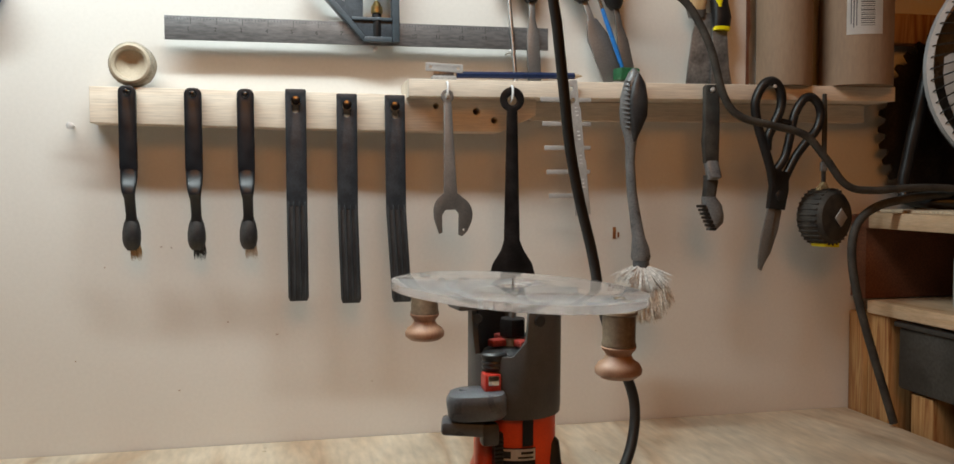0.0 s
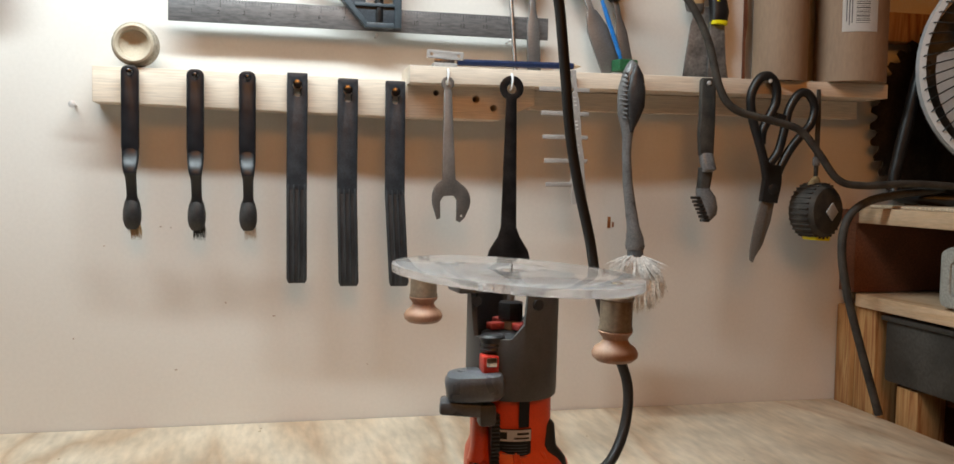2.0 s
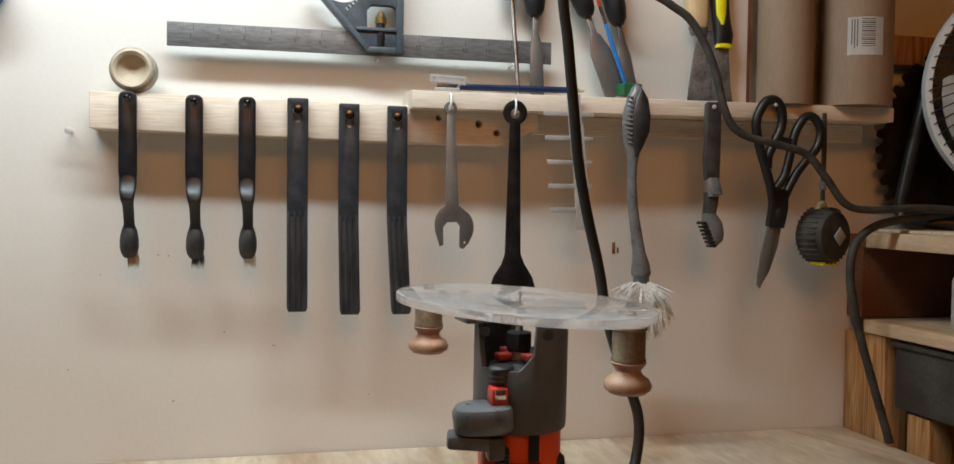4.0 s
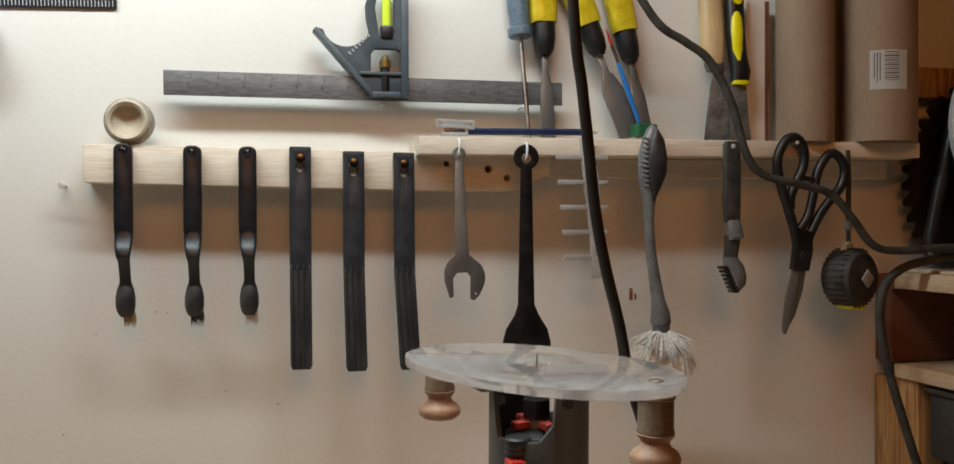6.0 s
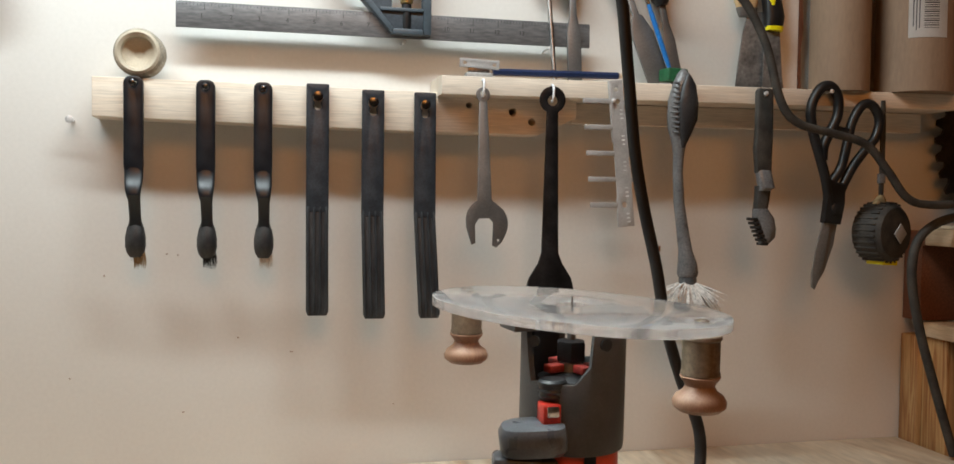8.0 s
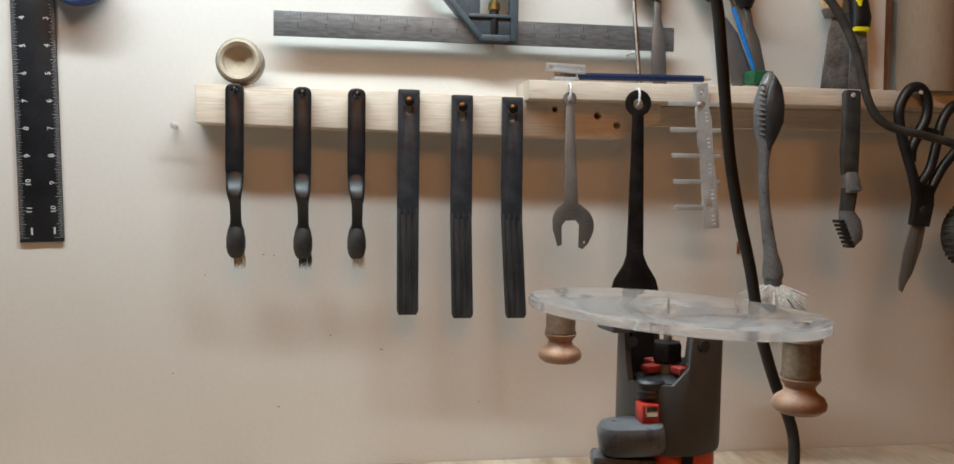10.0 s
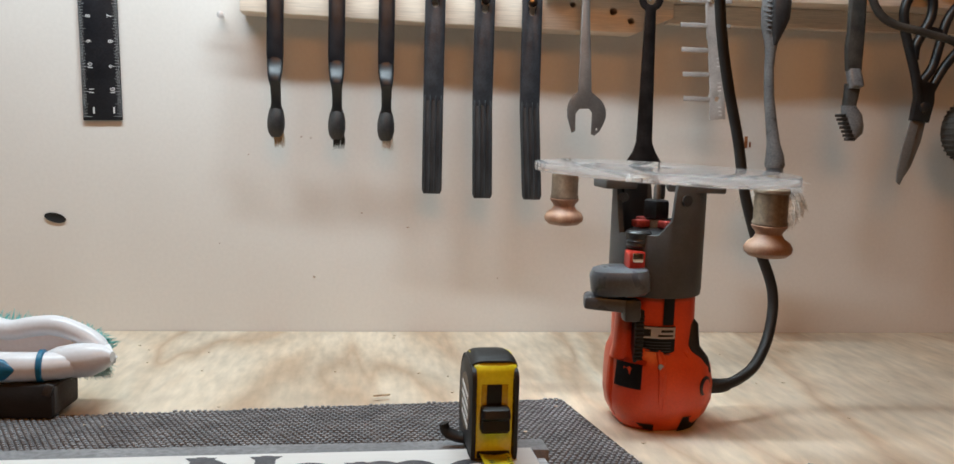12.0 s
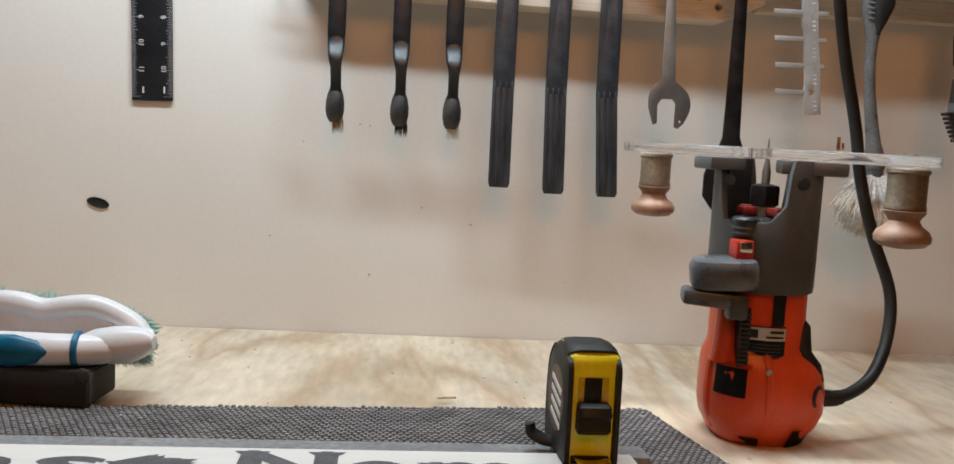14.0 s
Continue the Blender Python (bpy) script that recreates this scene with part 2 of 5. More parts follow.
M["mat_grey"] = surface("liner_mesh", (0.17, 0.175, 0.185), (0.28, 0.285, 0.295), 0.75, scale=40, fine=700)
M["mat_gap"] = surface("weave_gap_dark", (0.015, 0.015, 0.016), (0.03, 0.03, 0.031), 0.9, scale=40, fine=700)
M["sign_white"] = surface("whitewashed_board", (0.765, 0.75, 0.72), (0.825, 0.81, 0.785), 0.6, scale=22, fine=220, stretch=(0.1, 1, 1), spread=0.025)
M["knot"] = surface("wood_knot", (0.36, 0.26, 0.2), (0.46, 0.36, 0.29), 0.6, scale=300)
M["handle_wood"] = timber("bare_handle", (0.68, 0.5, 0.28), (0.62, 0.43, 0.22), (0.5, 0.32, 0.15), 0.5, 60, (1, 1, 0.06), 0.06, rings=3)
M["scraper_steel"] = surface("plastered_blade", (0.1, 0.1, 0.1), (0.26, 0.255, 0.25), 0.5, 0.5, scale=45, fine=260, spread=0.3)
M["screw"] = surface("hole_shade_screw", (0.1, 0.1, 0.105), (0.2, 0.2, 0.21), 0.22, 1.0, scale=300)
M["rule_mark"] = surface("fine_etching", (0.06, 0.06, 0.062), (0.08, 0.08, 0.082), 0.6)
M["sign_grey"] = surface("grey_stain", (0.49, 0.515, 0.54), (0.6, 0.625, 0.65), 0.6, scale=30, fine=300, stretch=(0.1, 1, 1))
M["margin"] = surface("grey_margin", (0.2, 0.205, 0.215), (0.27, 0.275, 0.285), 0.6, scale=30, fine=300)
M["slab_brown"] = timber("stained_edge", (0.42, 0.18, 0.055), (0.35, 0.13, 0.04), (0.26, 0.09, 0.03), 0.5, 30, (0.06, 1, 1), 0.1, rings=3)
M["ink"] = surface("charcoal_paint", (0.05, 0.053, 0.062), (0.105, 0.108, 0.118), 0.6, scale=140, fine=900, bump=0.3)
M["burnt"] = surface("burnt_halo", (0.38, 0.17, 0.04), (0.55, 0.33, 0.14), 0.65, scale=110, fine=500)
M["grey_box"] = surface("grey_tub", (0.3, 0.31, 0.29), (0.36, 0.37, 0.345), 0.5, scale=40)
M["dark_bin"] = surface("dark_bin", (0.014, 0.016, 0.016), (0.06, 0.06, 0.056), 0.55, scale=18, fine=260, spread=0.3)
M["saw"] = surface("old_saw_steel", (0.022, 0.017, 0.013), (0.06, 0.045, 0.035), 0.45, 0.6, scale=35, fine=300)
M["fan_blade"] = surface("fan_blade", (0.74, 0.75, 0.76), (0.82, 0.83, 0.84), 0.35, scale=30, spread=0.04, bump=0.02)
M["silver_paint"] = surface("dull_silver_paint", (0.5, 0.52, 0.53), (0.62, 0.63, 0.64), 0.38, scale=35, spread=0.05, bump=0.02)
M["fan_body"] = surface("dusty_black_enamel", (0.028, 0.03, 0.033), (0.075, 0.076, 0.076), 0.3, scale=25, fine=300)
M["shaft"] = surface("dark_cavity", (0.008, 0.008, 0.008), (0.012, 0.011, 0.01), 0.9)
M["whisk"] = surface("grey_fibre", (0.12, 0.125, 0.13), (0.3, 0.3, 0.3), 0.7, scale=200)
M["whisk_wood"] = surface("pale_batten", (0.6, 0.48, 0.33), (0.68, 0.56, 0.42), 0.6, scale=40)
M["tape_blue"] = surface("blue_tape", (0.01, 0.04, 0.16), (0.02, 0.07, 0.22), 0.6)


# ---------- mesh helpers ----------
def finish(name, bm, material, parent=None, angle=38):
    bmesh.ops.recalc_face_normals(bm, faces=bm.faces[:])
    me = bpy.data.meshes.new(name)
    bm.to_mesh(me)
    bm.free()
    me.polygons.foreach_set("use_smooth", [True] * len(me.polygons))
    me.set_sharp_from_angle(angle=radians(angle))
    me.materials.append(material)
    ob = new(name, me)
    if parent is not None:
        ob.parent = parent
    return ob


def part(name, bm, material, parent, label=""):
    return tagged(finish(name, bm, material, parent), label)


def thing(name, label, category, at=(0, 0, 0), group="", kind="", turn=(0, 0, 0)):
    ob = new(name)
    ob.empty_display_size = 0.02
    ob.matrix_world = pose(*at, *turn)
    return tagged(ob, label, category, group, kind)


def solid(name, bm, material, label, category, group="", kind="", at=(0, 0, 0), turn=(0, 0, 0)):
    ob = finish(name, bm, material)
    ob.matrix_world = pose(*at, *turn)
    return tagged(ob, label, category, group, kind)


def box(x0, x1, y0, y1, z0, z1, bevel=0.0, seg=2, bm=None, turn=None):
    bm = bm or bmesh.new()
    c = Matrix.Translation(((x0 + x1) / 2, (y0 + y1) / 2, (z0 + z1) / 2))
    if turn is not None:
        c = c @ pose(0, 0, 0, *turn)
    g = bmesh.ops.create_cube(bm, size=1, matrix=c @ Matrix.Diagonal((x1 - x0, y1 - y0, z1 - z0, 1)))
    if bevel:
        es = list({e for v in g["verts"] for e in v.link_edges})
        bmesh.ops.bevel(bm, geom=es, offset=bevel, segments=seg, profile=0.5, affect="EDGES")
    return bm


def rings_mesh(bm, rings, closed_ends=True, loop=False):
    vs = [[bm.verts.new(p) for p in r] for r in rings]
    n = len(vs[0])
    pairs = list(zip(vs, vs[1:])) + ([(vs[-1], vs[0])] if loop else [])
    for a, b in pairs:
        for i in range(n):
            bm.faces.new((a[i], a[(i + 1) % n], b[(i + 1) % n], b[i]))
    if closed_ends and not loop:
        bm.faces.new(vs[0][::-1])
        bm.faces.new(vs[-1])
    return bm


def loft(sections, n=20, power=2.0, bm=None):
    """Upright body through sections (x, y, z, half width, half depth)."""
    bm = bm or bmesh.new()
    rings = []
    for x, y, z, w, d in sections:
        r = []
        for i in range(n):
            a = 2 * math.pi * i / n
            c, s = math.cos(a), math.sin(a)
            r.append((x + w * math.copysign(abs(c) ** (2 / power), c), y + d * math.copysign(abs(s) ** (2 / power), s), z))
        rings.append(r)
    return rings_mesh(bm, rings)


def lathe(profile, at=(0, 0, 0), n=28, bm=None, turn=None, loop=False):
    """Turned body: profile of (radius, height)."""
    bm = bm or bmesh.new()
    m = Matrix.Translation(at) @ (pose(0, 0, 0, *turn) if turn else Matrix())
    rings = [[m @ Vector((max(r, 1e-5) * math.cos(2 * math.pi * i / n), max(r, 1e-5) * math.sin(2 * math.pi * i / n), z)) for i in range(n)] for r, z in profile]
    return rings_mesh(bm, rings, loop=loop)


def smooth_path(points, steps=8, loop=False):
    p = [Vector(q) for q in points]
    out, n = [], len(p)
    for i in range(n if loop else n - 1):
        a, b, c, d = (p[(i + k) % n] if loop else p[min(max(i + k, 0), n - 1)] for k in (-1, 0, 1, 2))
        for s in range(steps):
            t = s / steps
            out.append(0.5 * (2 * b + (c - a) * t + (2 * a - 5 * b + 4 * c - d) * t * t + (3 * b - a - 3 * c + d) * t ** 3))
    if not loop:
        out.append(p[-1])
    return out


def tube(points, r, n=10, steps=8, loop=False, flat=1.0, bm=None, taper=None):
    """Round rod along a smooth path; flat squeezes it, taper scales its ends."""
    bm = bm or bmesh.new()
    path = smooth_path(points, steps, loop)
    rings, up, k = [], None, len(path)
    for i, q in enumerate(path):
        a, b = (path[(i - 1) % k], path[(i + 1) % k]) if loop else (path[max(i - 1, 0)], path[min(i + 1, k - 1)])
        t = (b - a).normalized()
        if up is None:
            up = t.orthogonal().normalized()
        up = (up - t * up.dot(t)).normalized()
        side = t.cross(up)
        f = r * (taper(i / (k - 1)) if taper else 1)
        rings.append([q + f * (math.cos(2 * math.pi * j / n) * up + flat * math.sin(2 * math.pi * j / n) * side) for j in range(n)])
    return rings_mesh(bm, rings, loop=loop)


def sheet(outer, holes=(), y0=-0.002, y1=0.002, bevel=0.0, bm=None, flat=False):
    """Plate cut to an outline in (x, z), with holes, between y0 and y1. flat: outline in (x, y), between z y0 and y1."""
    bm = bm or bmesh.new()
    edges = []
    for ring in (outer, *holes):
        vs = [bm.verts.new((x, z, y0) if flat else (x, y0, z)) for x, z in ring]
        edges += [bm.edges.new((vs[i], vs[(i + 1) % len(vs)])) for i in range(len(vs))]
    g = bmesh.ops.triangle_fill(bm, use_beauty=True, use_dissolve=False, edges=edges)
    faces = [f for f in g["geom"] if isinstance(f, bmesh.types.BMFace)]
    ext = bmesh.ops.extrude_face_region(bm, geom=faces)
    moved = [v for v in ext["geom"] if isinstance(v, bmesh.types.BMVert)]
    bmesh.ops.translate(bm, verts=moved, vec=(0, 0, y1 - y0) if flat else (0, y1 - y0, 0))
    if bevel:
        bmesh.ops.recalc_face_normals(bm, faces=bm.faces[:])
        es = [e for e in bm.edges if len(e.link_faces) == 2 and e.calc_face_angle(0) > 0.6 and abs(e.verts[0].co[2 if flat else 1] - e.verts[1].co[2 if flat else 1]) < 1e-6]
        bmesh.ops.bevel(bm, geom=es, offset=bevel, segments=2, profile=0.5, affect="EDGES")
    return bm


def circle(x, z, r, n=20, a0=0.0, a1=360.0):
    full = abs(a1 - a0) >= 360
    k = n if full else n - 1
    return [(x + r * math.cos(radians(a0 + (a1 - a0) * i / k)), z + r * math.sin(radians(a0 + (a1 - a0) * i / k))) for i in range(n)]


def rounded(x0, x1, z0, z1, r, n=5):
    out = []
    for cx, cz, a in ((x1 - r, z1 - r, 0), (x0 + r, z1 - r, 90), (x0 + r, z0 + r, 180), (x1 - r, z0 + r, 270)):
        out += circle(cx, cz, r, n, a, a + 90)
    return out


def tuft(count, root, tip, r, bm=None, seed=1):
    """Bristles: thin four-sided spikes from root(u, v) to tip(u, v)."""
    bm = bm or bmesh.new()
    rnd = random.Random(seed)
    for _ in range(count):
        u, v = rnd.uniform(-1, 1), rnd.uniform(-1, 1)
        a, b = Vector(root(u, v)), Vector(tip(u + rnd.uniform(-0.15, 0.15), v + rnd.uniform(-0.15, 0.15), rnd))
        t = (b - a).normalized()
        s = t.orthogonal().normalized() * r
        k = t.cross(s)
        mid = a.lerp(b, 0.55) + s * rnd.uniform(-1.5, 1.5)
        base = [bm.verts.new(a + q) for q in (s, k, -s, -k)]
        up = [bm.verts.new(mid + q) for q in (s, k, -s, -k)]
        top = bm.verts.new(b)
        for i in range(4):
            bm.faces.new((base[i], base[(i + 1) % 4], up[(i + 1) % 4], up[i]))
            bm.faces.new((up[i], up[(i + 1) % 4], top))
    return bm


def text_mesh(body, size, offset, depth, width=None, height=None, slab=0.0):
    """Mesh of words in the built-in font, lying in x and y, lower left corner at the origin.
    offset: how far copies are spread to make the strokes heavier; slab: length of the serifs."""
    cu = bpy.data.curves.new("words", "FONT")
    cu.body, cu.size, cu.extrude, cu.resolution_u = body, size, 0.0, 3
    cu.space_character = 1.0 + 1.1 * slab / size + 1.2 * offset / size
    ob = bpy.data.objects.new("words", cu)
    scene.collection.objects.link(ob)
    bpy.context.view_layer.update()
    me = bpy.data.meshes.new_from_object(ob.evaluated_get(bpy.context.evaluated_depsgraph_get()))
    bpy.data.objects.remove(ob)
    flat_ = bmesh.new()
    flat_.from_mesh(me)
    bpy.data.meshes.remove(me)
    bm = bmesh.new()
    shifts = [(0, 0)] if not offset else [(0, 0), (offset, 0), (-offset, 0), (0, offset * 0.6), (0, -offset * 0.6)]
    for k, (dx, dy) in enumerate(shifts):
        made = {v: bm.verts.new((v.co.x + dx, v.co.y + dy, depth + 0.00002 * k)) for v in flat_.verts}
        for f in flat_.faces:
            bm.faces.new([made[v] for v in f.verts])
    if slab:
        flat_.edges.index_update()
        for e in flat_.edges:
            p, q = e.verts[0].co, e.verts[1].co
            if len(e.link_faces) == 1 and abs(p.y - q.y) < size * 0.004 and size * 0.04 < abs(p.x - q.x) < size * 0.16:
                up = sum(v.co.y for v in e.link_faces[0].verts) / len(e.link_faces[0].verts) > p.y
                x0, x1, h = min(p.x, q.x) - slab, max(p.x, q.x) + slab, size * 0.085 * (1 if up else -1)
                z = depth + 0.0001 + 0.000002 * (e.index % 30)
                bm.faces.new([bm.verts.new(c) for c in ((x0, p.y, z), (x1, p.y, z), (x1 - slab * 0.5, p.y + h, z), (x0 + slab * 0.5, p.y + h, z))])
    flat_.free()
    xs, ys = [v.co.x for v in bm.verts], [v.co.y for v in bm.verts]
    sx = width / (max(xs) - min(xs)) if width else 1
    sy = height / (max(ys) - min(ys)) if height else 1
    x0, y0 = min(xs), min(ys)
    for v in bm.verts:
        v.co.x, v.co.y = (v.co.x - x0) * sx, (v.co.y - y0) * sy
    return bm


def moved(bm, m):
    bmesh.ops.transform(bm, matrix=m, verts=bm.verts[:])
    return bm


# ---------- the setting ----------
solid("wall_north", box(-2.0, 1.6, 0.0, 0.1, -0.9, 1.5), M["wall"], "off-white painted board wall behind the workbench", "wall", kind="structure")
solid("wall_south", box(-2.0, 1.6, -2.7, -2.6, -0.9, 1.5), M["room"], "plain workshop wall", "wall", kind="structure")
solid("wall_west", box(-2.1, -2.0, -2.6, 0.1, -0.9, 1.5), M["room"], "plain workshop wall", "wall", kind="structure")
solid("wall_east", box(1.6, 1.7, -2.6, 0.1, -0.9, 1.5), M["room"], "plain workshop wall", "wall", kind="structure")
solid("floor", box(-2.0, 1.6, -2.6, 0.0, -1.0, -0.9), M["floor"], "grey concrete workshop floor", "floor", kind="structure")
solid("ceiling", box(-2.1, 1.7, -2.7, 0.1, 1.5, 1.6), M["room"], "plain workshop ceiling", "ceiling", kind="structure")

bench = thing("workbench", "plywood workbench top with pale wavy grain and dust", "workbench")
part("benchtop", box(-1.2, 0.729, -0.74, -0.001, -0.03, 0.0, 0.002), M["ply"], bench)
part("apron", box(-1.18, 0.72, -0.72, -0.68, -0.13, -0.031, 0.002), M["shelf"], bench)
for lx, ly in ((-1.15, -0.7), (0.65, -0.7), (-1.15, -0.08), (0.65, -0.08)):
    part("leg", box(lx, lx + 0.06, ly, ly + 0.06, -0.9, -0.031, 0.002), M["shelf"], bench)

# rail and ledge on the wall
rail = sheet([(-0.124, 0.334), (0.18, 0.3285), (0.285, 0.3285), (0.324, 0.346), (0.324, 0.3655), (0.18, 0.3665), (-0.124, 0.369)],
             [circle(0.259, 0.350, 0.004, 12), circle(0.2785, 0.341, 0.0036, 12), circle(0.2155, 0.355, 0.003, 12)], -0.038, -0.0005, 0.0008)
solid("wall_rail", rail, M["pine"], "pale pine rail screwed to the wall with drilled holes", "rail", kind="structure")
ledge_bm = sheet([(0.184, 0.3625), (0.7455, 0.3665), (0.7455, 0.383), (0.184, 0.380)], (), -0.060, -0.0015, 0.0012)
solid("wall_ledge", ledge_bm, M["pine"], "narrow pine ledge strip carrying hand tools", "ledge", kind="structure")
solid("ledge_batten", sheet([(0.326, 0.343), (0.735, 0.345), (0.735, 0.3656), (0.326, 0.3628)], (), -0.018, -0.0005), M["pine"], "thin pine batten under the ledge", "batten", kind="structure")
solid("wall_strip", box(0.75, 1.5, -0.02, -0.0005, 0.44, 0.475, 0.001), M["pine_up"], "orange pine strip fixed to the wall", "batten", kind="structure")
hole = lathe([(0.0001, 0.0), (0.0095, 0.0), (0.011, 0.0006), (0.0105, 0.0012), (0.008, 0.0004), (0.0001, 0.0004)], n=20, turn=(90, 0, 0), at=(0, -0.0005, 0))
moved(hole, Matrix.Diagonal((1, 1, 0.45, 1)))
solid("knot_hole", hole, M["shaft"], "dark oval knot hole in the wall board", "hole", kind="structure", at=(-0.3165, 0, 0.1195), turn=(0, 12, 0))


def nail(x, y0, length, z, head=0.0028, group="nails", dark=False):
    bm = lathe([(0.0011, 0), (0.0011, length), (head, length), (head, length + 0.0012), (head * 0.5, length + 0.0018)], n=12, turn=(90, 0, 0))
    # Dark heads sized to fill the hung tools' holes, painting in their shade.
    if dark:
        return solid("screw", bm, M["screw"], "round-head screw in the rail, dark to paint in its hole's shade", "screw", "rail screws", at=(x, y0, z))
    return solid("nail", bm, M["nail"], "bright steel nail driven into wood", "nail", group, at=(x, y0, z))


nail(-0.146, 0.0, 0.018, 0.332, 0.0036)

# ---------- hand tools on the rail ----------
YR = -0.0435  # plane of the tools hung on the rail
YL = -0.0655  # plane of the tools hung on the ledge


def wire_brush(x, top, bottom, bristle, seed, label):
    """Black nylon detail brush: flat holed handle, kinked neck, egg-shaped head, short bristles."""
    t = thing("detail_brush", label, "brush", (x, YR, top), "detail brushes on the rail")
    h = top - bottom
    outline = rounded(-0.0083, 0.0083, -0.085, 0.0, 0.006)
    part("handle", sheet(outline, [circle(0, -0.0065, 0.0027, 14)], -0.0035, 0.0035, 0.0014), M["brush_black"], t)
    neck = loft([(0, 0, -0.080, 0.0081, 0.0035), (0.0002, -0.001, -0.088, 0.008, 0.0036), (0.0004, -0.0055, -0.094, 0.0076, 0.0036), (0.0006, -0.0095, -0.101, 0.0066, 0.0036), (0.0008, -0.0095, -0.1045, 0.006, 0.0036), (0.001, -0.005, -0.109, 0.0052, 0.0034),
                 (0.0012, 0.001, -0.125, 0.005, 0.0034), (0.001, 0.004, -0.134, 0.0058, 0.0042)], 18, 3.2)
    part("neck", neck, M["brush_black"], t, "kinked glossy neck")
    head = loft([(0.001, 0.004, -0.128, 0.0052, 0.004), (0.001, 0.004, -0.134, 0.0074, 0.006), (0.001, 0.003, -0.142, 0.0088, 0.007), (0.001, 0.003, -0.15, 0.0088, 0.007),
                 (0.001, 0.004, -0.156, 0.0074, 0.006), (0.001, 0.006, -0.16, 0.005, 0.004)], 18)
    part("head", head, M["brush_head"], t, "dusty egg-shaped brush head")
    part("bristles", tuft(110, lambda u, v: (0.003 + u * 0.005, 0.006 + v * 0.004, -0.152), lambda u, v, r: (0.0035 + u * 0.006, 0.010 + v * 0.006, -0.163 - r.uniform(0, 0.009)), 0.00035, seed=seed), bristle, t)
    nail(x, YR + 0.005, 0.0 - YR - 0.039 + 0.009, top - 0.0062, 0.0025, dark=True)
    return t


wire_brush(-0.0885, 0.3695, 0.2, M["tan_bristle"], 1, "black nylon detail brush with splayed tan bristles")
wire_brush(-0.0275, 0.3685, 0.2, M["rubber"], 2, "black nylon detail brush with stubby dark bristles")
wire_brush(0.0225, 0.3685, 0.2, M["dirty_bristle"], 3, "black nylon detail brush with frayed pale bristles")


def tyre_lever(x, top, lean, bend, label):
    """Dark nylon pry bar: keyhole at the top, plain upper half, ribbed lower half with rounded end."""
    t = thing("pry_bar", label, "pry bar", (x, YR, top), "pry bars on the rail", turn=(0, lean, 0))
    key = circle(0, -0.0125, 0.0048, 16, -58, 238) + circle(0, -0.0205, 0.0036, 10, 150, 390)
    part("upper_bar", sheet(rounded(-0.0103, 0.0103, -0.118, 0.0, 0.0015), [key], -0.0025, 0.0025, 0.0008), M["lever"], t)
    low = sheet([(-0.0103, -0.1175), (0.0103, -0.1175), (0.0103 + bend, -0.21), (0.0085 + bend, -0.214), (-0.0085 + bend, -0.214), (-0.0103 + bend, -0.21)], (), -0.0022, 0.0025, 0.0012)
    part("lower_bar", low, M["lever_worn"], t, "scuffed ribbed lower half")
    for k in (-0.0084, -0.0028, 0.0028, 0.0084):
        part("rib", tube([(k, -0.0016, -0.113), (k + bend * 0.1, -0.0028, -0.122), (k + bend * 0.55, -0.003, -0.165), (k * 0.95 + bend * 0.96, -0.0026, -0.206), (k * 0.9 + bend, -0.001, -0.2115)], 0.0013, 8, 5), M["lever_worn"], t)
    nail(x, YR + 0.005, 0.0105, top - 0.0118, 0.0045, dark=True)
    return t


tyre_lever(0.0715, 0.3692, 0.0, 0.0005, "dark grey nylon pry bar with keyhole and pale scuffed tip")
tyre_lever(0.1225, 0.3655, 0.0, 0.0025, "dark grey nylon pry bar with keyhole and ribbed end")
tyre_lever(0.1715, 0.365, -0.3, 0.005, "slightly bowed dark grey nylon pry bar with keyhole")

# turned ring standing on the rail
ring = thing("turned_ring", "pale turned wooden ring with rough grey rim", "ring", (-0.0845, -0.03, 0.3912), turn=(90, 0, -6))
part("rim", lathe([(0.0152, -0.011), (0.0185, -0.0112), (0.0212, -0.008), (0.0214, 0.008), (0.0185, 0.0112), (0.0152, 0.011)], n=40, loop=True), M["bark"], ring, "rough grey outer rim")
part("face", lathe([(0.0001, 0.002), (0.0132, 0.0025), (0.0145, 0.0112), (0.0172, 0.0128), (0.0192, 0.0116), (0.0192, 0.009), (0.0001, 0.0)], n=40), M["cork"], ring, "pale scooped wooden face")

# ---------- tools on the ledge front ----------


def hook(x, z):
    return solid("cup_hook", tube([(0.0006, 0.003, 0.0115), (0.0004, -0.004, 0.0115), (0.0, -0.0085, 0.008), (-0.0003, -0.0095, 0.002), (-0.0005, -0.0075, -0.0035), (-0.0005, -0.003, -0.0045)], 0.0012, 8, 6), M["white_plastic"], "small white cup hook in the ledge", "hook", "hooks", at=(x, -0.0605, z))


wr = [(-0.0042, -0.011), (-0.0075, -0.105)] + circle(-0.0, -0.124, 0.0198, 10, 128, 178) + [(-0.0196, -0.131), (-0.0145, -0.1475), (-0.0105, -0.146)]
wr += [(-0.0105, -0.128), (-0.0062, -0.1225), (0.005, -0.1225), (0.0085, -0.127), (0.0075, -0.149), (0.0115, -0.151), (0.0175, -0.146)] + circle(0.0035, -0.128, 0.0208, 8, -25, 42) + [(0.0075, -0.105), (0.0042, -0.011)]
